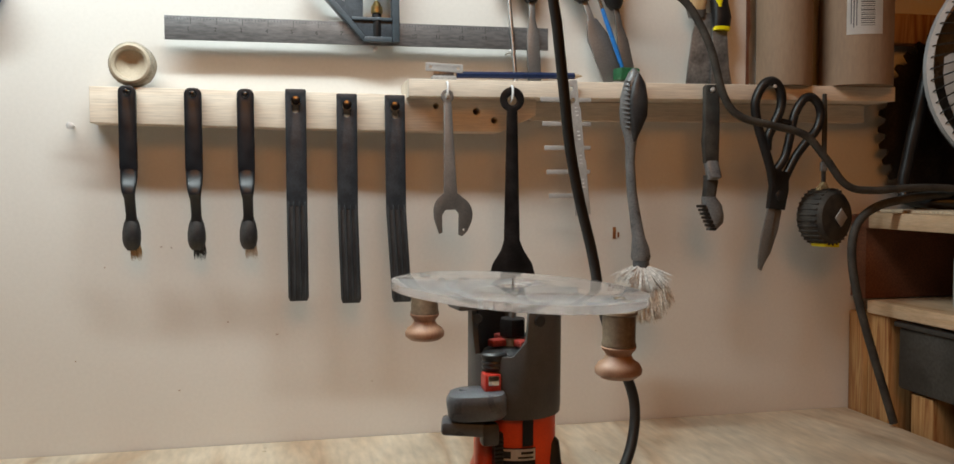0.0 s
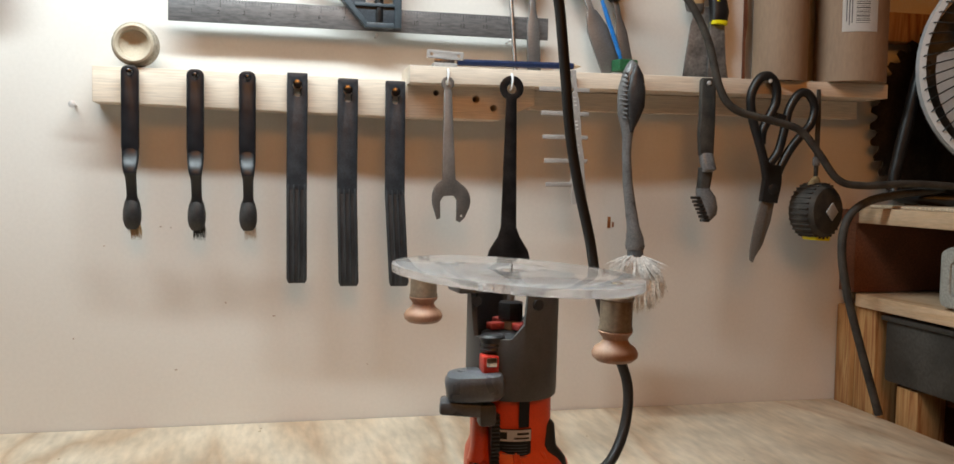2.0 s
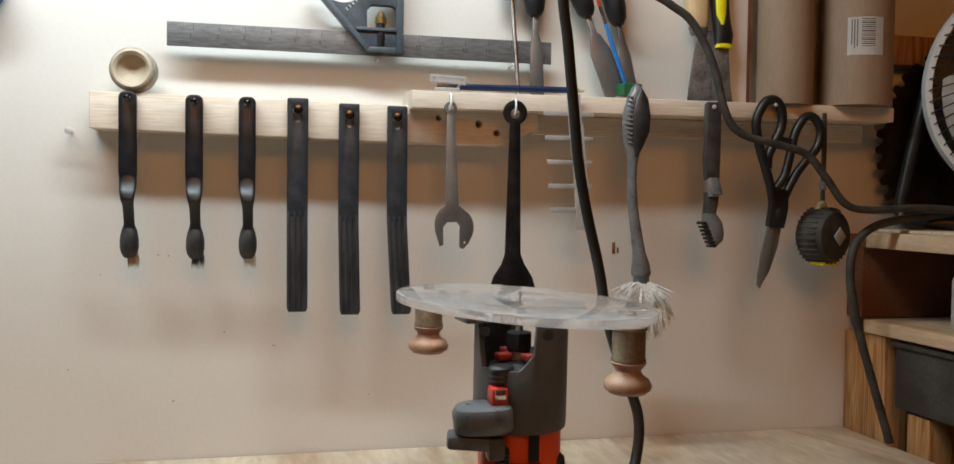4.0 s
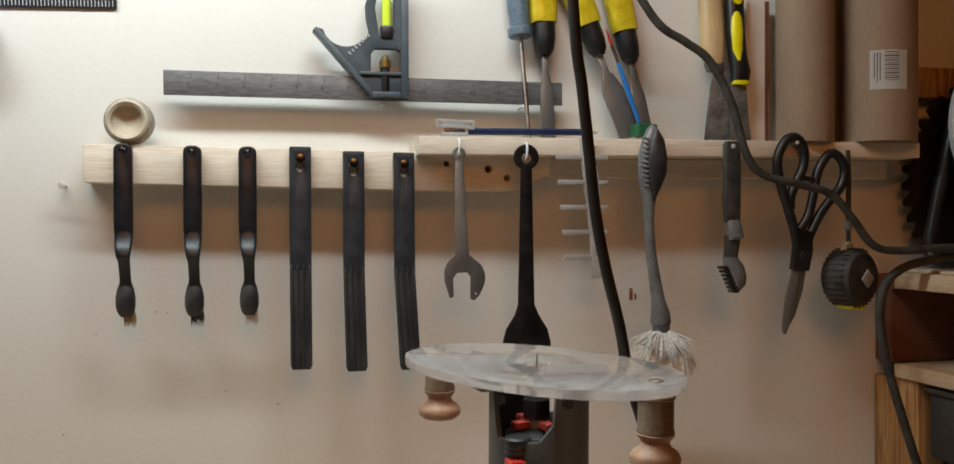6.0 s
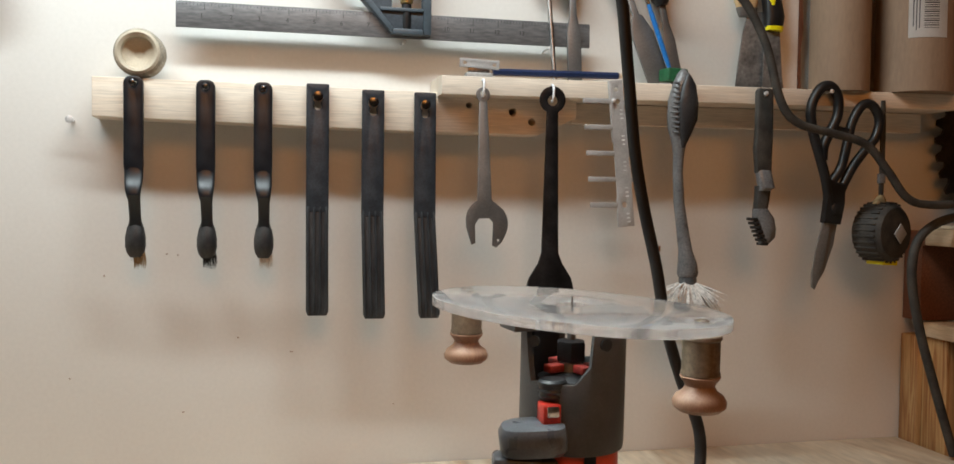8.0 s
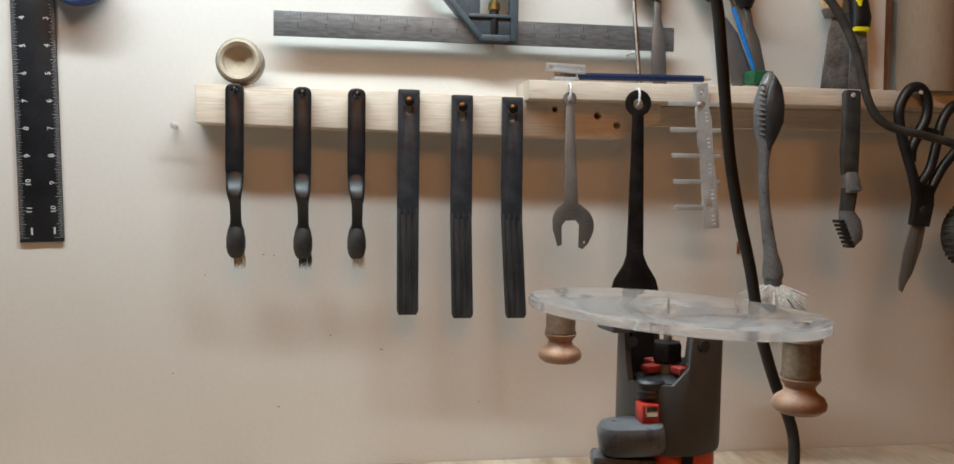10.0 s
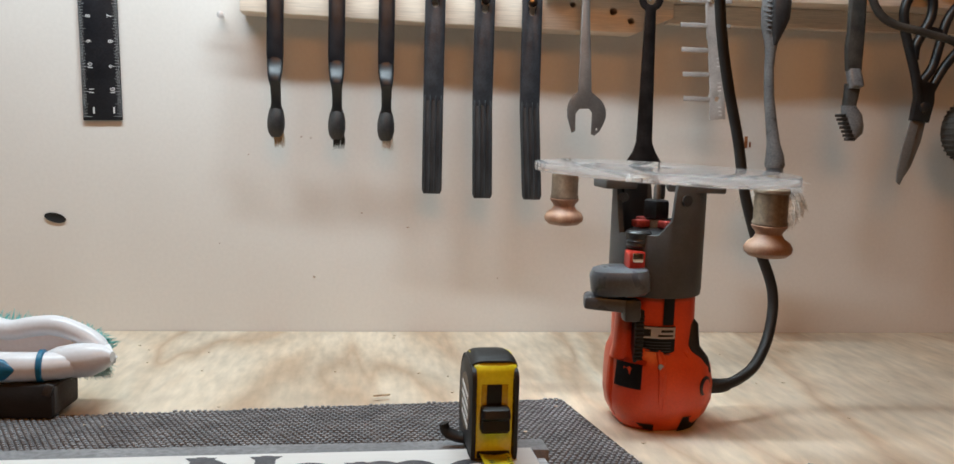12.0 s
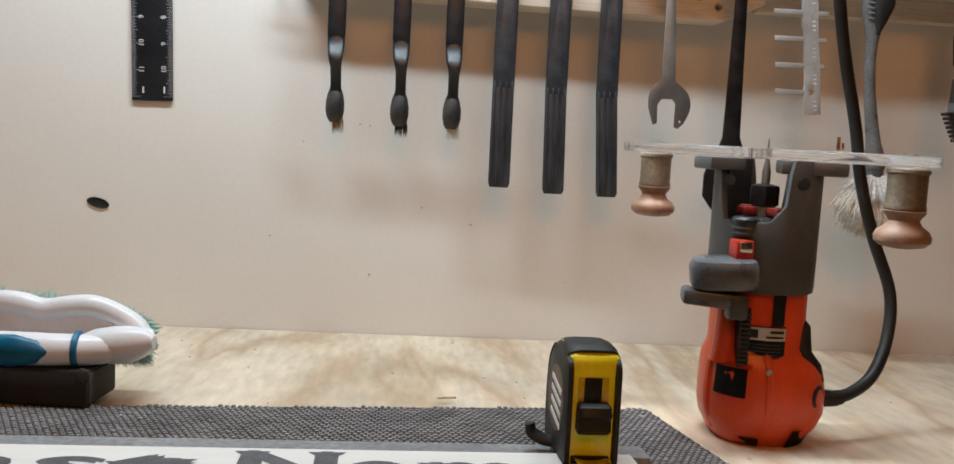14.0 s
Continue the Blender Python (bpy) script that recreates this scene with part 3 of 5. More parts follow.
wr += circle(0, -0.004, 0.0072, 14, -62, 242)
solid("spanner", sheet(wr, [circle(0, -0.003, 0.003, 14), circle(0.0135, -0.144, 0.0012, 8)], -0.0013, 0.0013, 0.0005), M["worn_steel"], "flat grey steel open-ended spanner hanging on a hook", "spanner", at=(0.2225, YL + 0.0005, 0.3665), turn=(0, -1.6, 0))
bpy.data.objects["spanner"].scale = (0.92, 1, 0.975)
hook(0.2225, 0.3655)
bk = [(-0.0055, -0.015), (-0.0088, -0.148), (-0.012, -0.158), (-0.021, -0.172), (-0.0245, -0.185), (-0.0245, -0.205), (-0.015, -0.218), (-0.0135, -0.19), (0.0135, -0.19), (0.015, -0.218), (0.0245, -0.205), (0.0245, -0.185), (0.021, -0.172), (0.012, -0.158), (0.0078, -0.148), (0.0055, -0.015)]
bk += circle(0, -0.002, 0.0128, 18, -65, 245)
solid("spanner", sheet(bk, [circle(0, -0.003, 0.0052, 16)], -0.0018, 0.0018, 0.0006), M["black_steel"], "long black steel spanner hanging on a hook", "spanner", at=(0.2905, YL, 0.3625))
hook(0.2905, 0.363)

gauge = thing("setup_gauge", "flat aluminium stepped setup gauge with short arms", "gauge", (0.3535, YL, 0.3815), turn=(0, -5.3, 0))
part("spine", sheet([(-0.0075, 0), (0.0072, 0), (0.0072, -0.03), (0.0086, -0.03), (0.0086, -0.085), (0.0096, -0.085), (0.0096, -0.142), (-0.0072, -0.142), (-0.0072, -0.115), (-0.0062, -0.115), (-0.0062, -0.06), (-0.0075, -0.06)],
                     [circle(0, -0.009, 0.0024, 12), circle(0.001, -0.021, 0.0026, 12), circle(0.001, -0.121, 0.0028, 12)], -0.0009, 0.0009, 0.0003), M["alu"], gauge)
for k in range(5):
    z = -0.0205 - 0.0252 * k
    part("arm", moved(box(-0.0345 + 0.0023 * k - 0.0023 * 4 * 0.25 * k, -0.006, -0.0011, 0.0008, -0.0024, 0.0024, 0.0004), pose(0, 0, z, 0, 5.3, 0)), M["alu"], gauge)
    if k < 4:
        part("arm", moved(box(0.006, 0.0212 - 0.0026 * k, -0.0008, 0.0011, -0.0022, 0.0022, 0.0004), pose(0, 0, z, 0, 5.3, 0)), M["alu"], gauge)
    for q in range(3):
        part("mark", box(0.0022, 0.0055, -0.00115, -0.00095, z - 0.009 - 0.004 * q, z - 0.0076 - 0.004 * q), M["white_mark"], gauge)
nail(0.3513, -0.06, 0.008, 0.3615, 0.002)

dish = thing("dish_brush", "grey plastic dish brush with splayed white bristles", "brush", (0.4215, YL - 0.006, 0.3945))
part("grip", loft([(0.0005, 0, 0, 0.002, 0.002), (0.0006, 0, -0.004, 0.006, 0.005), (0.0005, 0, -0.014, 0.0105, 0.0075), (-0.001, 0, -0.03, 0.0136, 0.0085), (-0.0012, 0, -0.045, 0.0142, 0.0085),
                   (-0.002, 0, -0.058, 0.0125, 0.008), (-0.0028, 0, -0.072, 0.0075, 0.0065), (-0.003, 0, -0.084, 0.0055, 0.0055)], 22), M["dish_grey"], dish)
part("grip_pad", loft([(0.003, -0.0058, -0.006, 0.002, 0.002), (0.0032, -0.0066, -0.016, 0.0075, 0.0042), (0.0026, -0.0074, -0.034, 0.0108, 0.005), (0.0022, -0.0072, -0.05, 0.0104, 0.0048), (0.0006, -0.0058, -0.064, 0.0064, 0.004), (-0.0012, -0.0042, -0.077, 0.002, 0.0026)], 20), M["dish_pad"], dish, "dark rubber thumb pad")
for k in range(11):
    z = -0.013 - 0.0048 * k
    part("groove", tube([(-0.0145 + abs(k - 6) * 0.0007, -0.002, z), (-0.0115 + abs(k - 6) * 0.0006, -0.007, z - 0.001), (-0.0075, -0.0095, z - 0.0015)], 0.0009, 6, 3), M["dish_grey"], dish)
part("neck", loft([(-0.003, 0, -0.08, 0.0056, 0.0055), (-0.0035, 0, -0.1, 0.005, 0.005), (-0.001, 0.001, -0.13, 0.0055, 0.005), (0.003, 0.001, -0.155, 0.0062, 0.005), (0.0065, 0, -0.178, 0.0072, 0.006), (0.0088, 0, -0.19, 0.0098, 0.008), (0.0092, 0, -0.199, 0.0108, 0.0092), (0.0092, 0, -0.203, 0.0098, 0.0085)], 20), M["dish_grey"], dish)
part("collar", loft([(0.0094, 0, -0.2005, 0.0088, 0.008), (0.0096, 0, -0.208, 0.009, 0.0085), (0.0096, 0, -0.214, 0.0075, 0.007)], 18), M["clamp"], dish)


def splay(u, v, r):
    a, k = u * 1.25, r.uniform(0.75, 1.05)
    return (0.0095 + 0.03 * k * math.sin(a), -0.003 + v * 0.026 * k, -0.211 - 0.036 * k * math.cos(a * 0.9) + abs(v) * 0.006)


part("bristles", tuft(700, lambda u, v: (0.0095 + u * 0.0065, v * 0.006, -0.209), splay, 0.0007, seed=5), M["white_bristle"], dish, "splayed white bristles")
part("tip_tuft", tuft(2200, lambda u, v: (0.011 + u * 0.021, 0.002 + v * 0.018, -0.224 - 0.012 * (1 - u * u)), lambda u, v, r: (0.01 + u * 0.027 + r.uniform(-0.004, 0.004), 0.002 + v * 0.024, -0.238 - r.uniform(0.004, 0.032) * (1.1 - 0.6 * u * u)), 0.0011, seed=6), M["dirty_bristle"], dish, "dirty tangled bristle tips")

sb = thing("scrub_brush", "small black-handled brush with grey head hung from a screw", "brush", (0.5135, YL, 0.380))
part("handle", sheet([(-0.0085, -0.003), (-0.0085, -0.045), (-0.0098, -0.06), (-0.0075, -0.085), (0.0085, -0.085), (0.0092, -0.05), (0.0088, -0.002), (0.006, 0), (-0.006, 0)], [circle(0, -0.0065, 0.0026, 12)], -0.004, 0.004, 0.0016), M["dusty_rubber"], sb)
part("ferrule", loft([(0.0005, 0, -0.082, 0.008, 0.0045), (0.0012, -0.002, -0.09, 0.0083, 0.0055), (0.0028, -0.0035, -0.1, 0.0082, 0.006), (0.0005, -0.002, -0.103, 0.0065, 0.005)], 14, 3), M["dish_grey"], sb, "pale grey plastic ferrule")
part("neck", loft([(0.001, 0, -0.098, 0.0085, 0.005), (0.0, 0, -0.11, 0.0078, 0.005), (-0.002, 0, -0.125, 0.0072, 0.005), (-0.001, 0, -0.132, 0.006, 0.005)], 14, 3), M["dusty_rubber"], sb)
part("head", loft([(-0.002, 0, -0.121, 0.008, 0.006), (0.002, 0, -0.13, 0.0115, 0.008), (0.005, 0, -0.142, 0.011, 0.0085), (0.006, 0, -0.15, 0.009, 0.008), (0.003, 0, -0.157, 0.005, 0.005)], 16), M["dish_grey"], sb, "grey rounded brush head")
for k in range(7):
    a = k / 6
    part("bristle_row", box(-0.0135 + a * 0.012, -0.0075 + a * 0.012, -0.007, 0.006, -0.133 - a * 0.025, -0.130 - a * 0.025, 0.0005), M["rubber"], sb)
nail(0.5135, -0.06, 0.0085, 0.3745, 0.0026)

# scissors
sc = thing("scissors", "black-handled scissors with dull steel blades", "scissors", (0.592, YL - 0.002, 0.2575))
part("handle", tube([(-0.002, 0, 0.002), (-0.007, 0, 0.03), (-0.015, 0, 0.055), (-0.024, 0, 0.082), (-0.0265, 0, 0.105), (-0.017, 0, 0.124), (-0.005, 0, 0.1275), (0.004, 0, 0.117), (0.004, 0, 0.098), (-0.0045, 0, 0.08), (-0.011, 0, 0.066), (-0.012, 0, 0.052)], 0.0052, 12, 6), M["black"], sc)
part("handle", tube([(0.006, 0.001, 0.002), (0.0105, 0.001, 0.02), (0.023, 0.001, 0.044), (0.037, 0.001, 0.062), (0.05, 0.001, 0.077), (0.054, 0.001, 0.096), (0.045, 0.001, 0.11), (0.033, 0.001, 0.109), (0.022, 0.001, 0.092), (0.017, 0.001, 0.07), (0.0105, 0.001, 0.045), (0.0, 0.001, 0.03)], 0.005, 12, 6), M["black"], sc)
part("bridge", box(0.0, 0.018, -0.003, 0.003, 0.081, 0.0865, 0.0014, turn=(0, 12, 0)), M["black"], sc)
part("shank", sheet([(-0.011, -0.012), (0.009, -0.014), (0.0135, 0.008), (0.013, 0.028), (0.002, 0.03), (-0.006, 0.034), (-0.008, 0.012)], (), -0.0045, 0.0045, 0.0018), M["black"], sc)
part("pivot", lathe([(0.006, 0), (0.006, 0.002), (0.0045, 0.003)], (0.002, -0.004, 0.002), 18, turn=(90, 0, 0)), M["black"], sc)
part("blade", sheet([(-0.0105, -0.011), (-0.001, -0.011), (-0.0065, -0.045), (-0.013, -0.07), (-0.018, -0.081), (-0.022, -0.078), (-0.022, -0.066), (-0.018, -0.04)], (), -0.0018, 0.0, 0.0004), M["worn_steel"], sc, "dull steel blade")
part("blade", sheet([(-0.004, -0.011), (0.0075, -0.013), (0.0035, -0.035), (-0.006, -0.062), (-0.018, -0.0805), (-0.015, -0.06)], (), 0.0002, 0.0018, 0.0004), M["worn_steel"], sc, "dull steel blade")
nail(0.587, -0.06, 0.01, 0.3795, 0.0022)

# black tape measure hung by a strap
tm = thing("tape_measure", "dusty black and yellow tape measure hung by its strap", "tape measure", (0.6545, YL + 0.002, 0.2355))
tm.scale = (0.9, 0.9, 0.93)
part("strap", loft([(-0.002, 0.0, 0.028, 0.0026, 0.0016), (-0.0015, 0, 0.08, 0.0032, 0.0016), (-0.0015, 0, 0.12, 0.0032, 0.0016), (-0.002, 0, 0.148, 0.0024, 0.0016)], 10, 4), M["dusty_rubber"], tm)
part("strap_clip", box(-0.0062, 0.0022, -0.0025, 0.0025, 0.055, 0.066, 0.0008), M["dish_grey"], tm)
part("case", moved(lathe([(0.020, -0.02), (0.028, -0.019), (0.0325, -0.014), (0.034, 0.0), (0.0325, 0.014), (0.028, 0.019), (0.020, 0.02)], n=28), pose(0.0, 0, 0.0, 90, 0, 18)), M["dusty_rubber"], tm)
for k in range(22):
    a = radians(40 + k * 12)
    part("grip_rib", moved(box(-0.0012, 0.0012, -0.0145, 0.0145, 0.0325, 0.0345, 0.0005), pose(0, 0, 0, 0, 0, 18) @ Matrix.Rotation(a + 1.6, 4, "Y")), M["dusty_rubber"], tm)
part("top_clip", loft([(-0.004, 0, 0.03, 0.0075, 0.006), (-0.003, 0, 0.036, 0.007, 0.005), (-0.002, 0, 0.042, 0.003, 0.003)], 14, 3), M["tan_bristle"], tm, "faded yellow clip")
part("base_trim", box(-0.010, 0.014, -0.012, 0.012, -0.0365, -0.031, 0.001, turn=(0, 3, 12)), M["yellow"], tm, "yellow lower trim")
part("badge", moved(box(-0.008, 0.008, -0.0006, 0.0006, -0.009, 0.007, 0.0002), pose(0.0105, -0.0205, 0.0, 0, 45, 18)), M["alu"], tm, "worn square badge")

# ---------- things standing on the ledge or fixed above it ----------
# combination square: rule and head
cs = thing("combination_square", "steel rule with blue-grey cast combination square head", "square", (0.0004, -0.0225, 0.0027))
cs.scale = (0.9905, 0.9905, 0.9905)
part("rule", box(-0.056, 0.345, -0.001, 0.001, 0.4195, 0.4435, 0.0003), M["rule_steel"], cs)
for k in range(1, 126):
    x = -0.056 + 0.003175 * k
    if 0.142 < x < 0.182 or k % 8 == 0:
        continue
    h = 0.0045 if k % 4 == 0 else 0.003
    part("tick", box(x - 0.0002, x + 0.0002, -0.0013, -0.001, 0.443 - h, 0.443), M["rule_mark"], cs)
for k in range(1, 16):
    x = -0.056 + 0.0254 * k
    if k in (8, 9):
        continue
    part("tick", box(x - 0.0003, x + 0.0003, -0.0013, -0.001, 0.4355, 0.443), M["rule_mark"], cs)
    if k < 14:
        b = text_mesh(str(k), 0.006, 0.00012, 0.0)
        part("numeral", moved(b, Matrix.Translation((x - 0.003, -0.0012, 0.4285)) @ Matrix.Rotation(radians(90), 4, "X")), M["rule_mark"], cs)
outer = [(0.0855, 0.487), (0.0885, 0.4905), (0.095, 0.4885)] + circle(0.1175, 0.4955, 0.0235, 9, 197, 322)[0:7] + [(0.1385, 0.481), (0.141, 0.489), (0.1385, 0.50), (0.1375, 0.515), (0.142, 0.531), (0.152, 0.541), (0.1805, 0.545), (0.18, 0.4225), (0.1425, 0.4225)]
head = sheet(outer, [[(0.1425, 0.4475), (0.1725, 0.4475), (0.1725, 0.469), (0.169, 0.4715), (0.147, 0.4715), (0.1425, 0.466)], [(0.151, 0.486), (0.1665, 0.486), (0.1665, 0.532), (0.156, 0.532), (0.149, 0.524), (0.147, 0.512), (0.149, 0.498)]], -0.005, 0.005, 0.0008)
part("head", head, M["slate_in"], cs)
part("web", sheet([(0.1455, 0.4272), (0.1732, 0.4272), (0.1732, 0.446), (0.1292, 0.446)], (), -0.0048, -0.0022), M["slate_in"], cs, "dark recessed web")
part("rim", box(0.173, 0.1803, -0.009, 0.008, 0.4225, 0.545, 0.0008), M["slate"], cs)
part("rim", box(0.1415, 0.1725, -0.009, 0.008, 0.4222, 0.4275, 0.0008), M["slate"], cs)
part("rim", sheet([(0.0853, 0.4868), (0.0885, 0.4902), (0.1275, 0.4475), (0.1445, 0.4275), (0.1425, 0.4222)], (), -0.009, 0.008, 0.0006), M["slate"], cs)
part("rim", box(0.131, 0.173, -0.0075, 0.004, 0.4445, 0.4478, 0.0005), M["slate"], cs)
part("lock_bolt", lathe([(0.0048, 0.428), (0.0052, 0.434), (0.0048, 0.452)], (0.157, -0.002, 0), 16), M["black"], cs)
part("lock_nut", lathe([(0.0045, 0.452), (0.0062, 0.453), (0.0062, 0.459), (0.0045, 0.461), (0.003, 0.464), (0.0015, 0.4655)], (0.157, -0.002, 0), 18), M["brass"], cs, "knurled brass lock nut")
part("vial", lathe([(0.0046, 0.494), (0.0046, 0.534)], (0.1588, -0.001, 0), 16), M["vial"], cs, "yellow-green level vial")
part("vial_holder", box(0.1525, 0.165, -0.007, 0.003, 0.481, 0.495, 0.002), M["black"], cs)
for k in range(7):
    part("logo_bar", moved(box(-0.0008, 0.0008, -0.0003, 0.0003, -0.0018, 0.0018), pose(0.1215 + 0.0031 * k, -0.0056, 0.4655 + 0.0031 * k, 0, -45, 0)), M["scale_grey"], cs)
nail(0.155, 0.0, 0.02, 0.4158, 0.0022)
nail(0.3, 0.0, 0.024, 0.4158, 0.0022)

LEDGE = 0.3868


def driver(x, label):
    t = thing("screwdriver", label, "screwdriver", (x, -0.03, 0.3835), turn=(-5, -3.5, 0))
    part("shank", lathe([(0.0028, 0.0), (0.0024, 0.004), (0.0024, 0.112)], n=12), M["steel"], t)
    part("collar", lathe([(0.0105, 0.105), (0.0126, 0.1065), (0.0126, 0.114), (0.0112, 0.1155)], n=20), M["steel_blue"], t, "flared blue-grey collar")
    part("handle", lathe([(0.0098, 0.1155), (0.0102, 0.122), (0.0112, 0.14), (0.0126, 0.18), (0.008, 0.19)], n=18), M["steel_blue"], t)


driver(0.304, "screwdriver with blue-grey handle standing on the ledge")


def chisel(x, width, lean, length, label, y=-0.03, z=0.3835):
    """Bevel-edge chisel standing on its edge: blade, shoulders, black ferrule, amber handle."""
    t = thing("wood_chisel", label, "chisel", (x, y, z), "chisels on the ledge", turn=(-5, lean, 0))
    w = width / 2
    part("blade", sheet([(-w, 0), (w, 0), (w, length * 0.52), (w * 0.5, length * 0.722), (0.0035, length * 0.728), (0.0032, length), (-0.0032, length), (-0.0035, length * 0.728), (-w * 0.5, length * 0.722), (-w, length * 0.52)], (), -0.0018, 0.0018, 0.0007), M["worn_steel"], t)
    part("ferrule", lathe([(0.006, length - 0.006), (0.0098, length), (0.0118, length + 0.012), (0.0122, length + 0.028)], n=18), M["black"], t)
    part("handle", loft([(0, 0, length + 0.028, 0.0132, 0.0125), (0, 0, length + 0.036, 0.0142, 0.013), (0, 0, length + 0.06, 0.0148, 0.0122), (0, 0, length + 0.1, 0.0165, 0.0138), (0, 0, length + 0.118, 0.011, 0.0095)], 20, 3.2), M["amber"], t)


chisel(0.325, 0.0145, -1, 0.0925, "narrow woodworking chisel with amber handle")
chisel(0.414, 0.024, -20, 0.098, "wide woodworking chisel with amber handle leaning aside", -0.034, 0.3855)
chisel(0.4355, 0.013, -11, 0.088, "slim woodworking chisel with amber handle leaning aside", -0.03, 0.3855)

pb = thing("paint_brush", "fine blue-handled artist brush with red tip", "brush", (0.423, -0.042, 0.393), turn=(-4, -19, 0))
part("handle", lathe([(0.0014, 0.0), (0.0024, 0.015), (0.0026, 0.05), (0.002, 0.075)], n=12), M["blue"], pb)
part("ferrule", lathe([(0.0021, 0.074), (0.0018, 0.094)], n=12), M["chrome"], pb)
part("tip", lathe([(0.0017, 0.093), (0.0019, 0.098), (0.0003, 0.112)], n=12), M["red"], pb)
solid("green_clip", box(-0.012, 0.012, -0.009, 0.009, 0, 0.013, 0.002), M["green"], "small dark green plastic clip on the ledge", "clip", at=(0.424, -0.045, 0.3852), turn=(0, 0, 10))

pk = thing("putty_knife", "putty knife with pale wooden handle and plaster-stained blade", "putty knife", (0.5165, -0.03, 0.382), turn=(-5, 0, 0))
part("blade", sheet([(-0.0165, 0), (0.0405, 0), (0.039, 0.012), (0.0335, 0.05), (0.026, 0.084), (0.001, 0.084), (-0.006, 0.06), (-0.013, 0.022)], (), -0.0009, 0.0009, 0.0003), M["scraper_steel"], pk, "plaster-stained wide blade")
part("ferrule", loft([(0.0, 0, 0.078, 0.0095, 0.004), (-0.0005, 0, 0.087, 0.0115, 0.006)], 14, 3), M["worn_steel"], pk)
part("handle", loft([(-0.0005, 0, 0.086, 0.0105, 0.006), (-0.001, 0, 0.094, 0.0125, 0.0085), (-0.0015, 0, 0.115, 0.0138, 0.0095), (-0.0015, 0, 0.14, 0.0134, 0.0095), (-0.0015, 0, 0.18, 0.0125, 0.009)], 18, 2.6), M["handle_wood"], pk, "bare wooden handle")
sk = thing("scraper_knife", "scraper with black and yellow moulded handle", "scraper", (0.538, -0.039, 0.3815), turn=(-5, 0.5, 0))
part("blade", sheet([(-0.012, 0), (0.012, 0), (0.0095, 0.066), (-0.0075, 0.07)], (), -0.0008, 0.0008, 0.0003), M["scraper_steel"], sk)
part("handle", loft([(0.0025, 0, 0.066, 0.0102, 0.006), (0.0035, 0, 0.078, 0.011, 0.008), (0.001, 0, 0.095, 0.0098, 0.0085), (-0.001, 0, 0.12, 0.01, 0.0085), (-0.001, 0, 0.17, 0.0105, 0.0085)], 18, 2.6), M["black"], sk)
part("inlay", loft([(-0.0015, -0.0066, 0.088, 0.002, 0.002), (-0.0022, -0.0066, 0.1, 0.006, 0.0032), (-0.0022, -0.0066, 0.122, 0.007, 0.0034), (-0.0022, -0.0066, 0.136, 0.006, 0.0034), (-0.0022, -0.0064, 0.142, 0.003, 0.0026)], 16), M["yellow"], sk, "yellow grip inlay")
part("edge_trim", loft([(0.0025, 0, 0.063, 0.0098, 0.0064), (0.003, 0, 0.0672, 0.0106, 0.0068)], 16, 2.6), M["yellow"], sk)
part("top_stud", lathe([(0.0052, 0), (0.0052, 0.0015), (0.0028, 0.0022)], (-0.001, -0.0082, 0.155), 16, turn=(90, 0, 0)), M["yellow"], sk, "round yellow stud")


def card_tube(x, y, r, z, label):
    bm = lathe([(r - 0.003, 0), (r, 0), (r, 0.35), (r - 0.003, 0.35), (r - 0.003, 0.002)], n=48)
    return solid("cardboard_tube", bm, M["cardboard"], label, "tube", "cardboard tubes", at=(x, y, z))


card_tube(0.6165, -0.0385, 0.0305, 0.3821, "brown cardboard tube standing on the ledge")
t2 = card_tube(0.7025, -0.047, 0.04, 0.3828, "brown cardboard tube with a barcode label")
lab = bmesh.new()
arc = [(0.0405 * math.cos(radians(a)), 0.0405 * math.sin(radians(a))) for a in range(-139, -79, 4)]
lo = [lab.verts.new((x, y, 0.0545)) for x, y in arc]
hi = [lab.verts.new((x, y, 0.0965)) for x, y in arc]
for i in range(len(arc) - 1):
    lab.faces.new((lo[i], lo[i + 1], hi[i + 1], hi[i]))
bmesh.ops.solidify(lab, geom=lab.faces[:], thickness=0.0003)
part("label", lab, M["paper"], t2, "white paper barcode label")
for k in range(14):
    z = 0.064 + 0.0023 * k
    a0, a1 = radians(-118), radians(-97)
    b = bmesh.new()
    h = (0.0005, 0.0009, 0.0006, 0.0011)[k % 4]
    vs = [b.verts.new((0.0409 * math.cos(a), 0.0409 * math.sin(a), zz)) for zz in (z, z + h) for a in (a0, (a0 + a1) / 2, a1)]
    for i in (0, 1):
        b.faces.new((vs[i], vs[i + 1], vs[i + 4], vs[i + 3]))
    part("barcode_bar", b, M["mark"], t2)
small = bmesh.new()
for a in (-133, -129, -125):
    c0, s0, c1, s1 = math.cos(radians(a)), math.sin(radians(a)), math.cos(radians(a + 1.4)), math.sin(radians(a + 1.4))
    z0 = 0.062 + (a % 3) * 0.002
    small.faces.new([small.verts.new(q) for q in ((0.0409 * c0, 0.0409 * s0, z0), (0.0409 * c1, 0.0409 * s1, z0), (0.0409 * c1, 0.0409 * s1, 0.094), (0.0409 * c0, 0.0409 * s0, 0.094))])
part("print_bar", small, M["clamp"], t2, "upright line of small print")
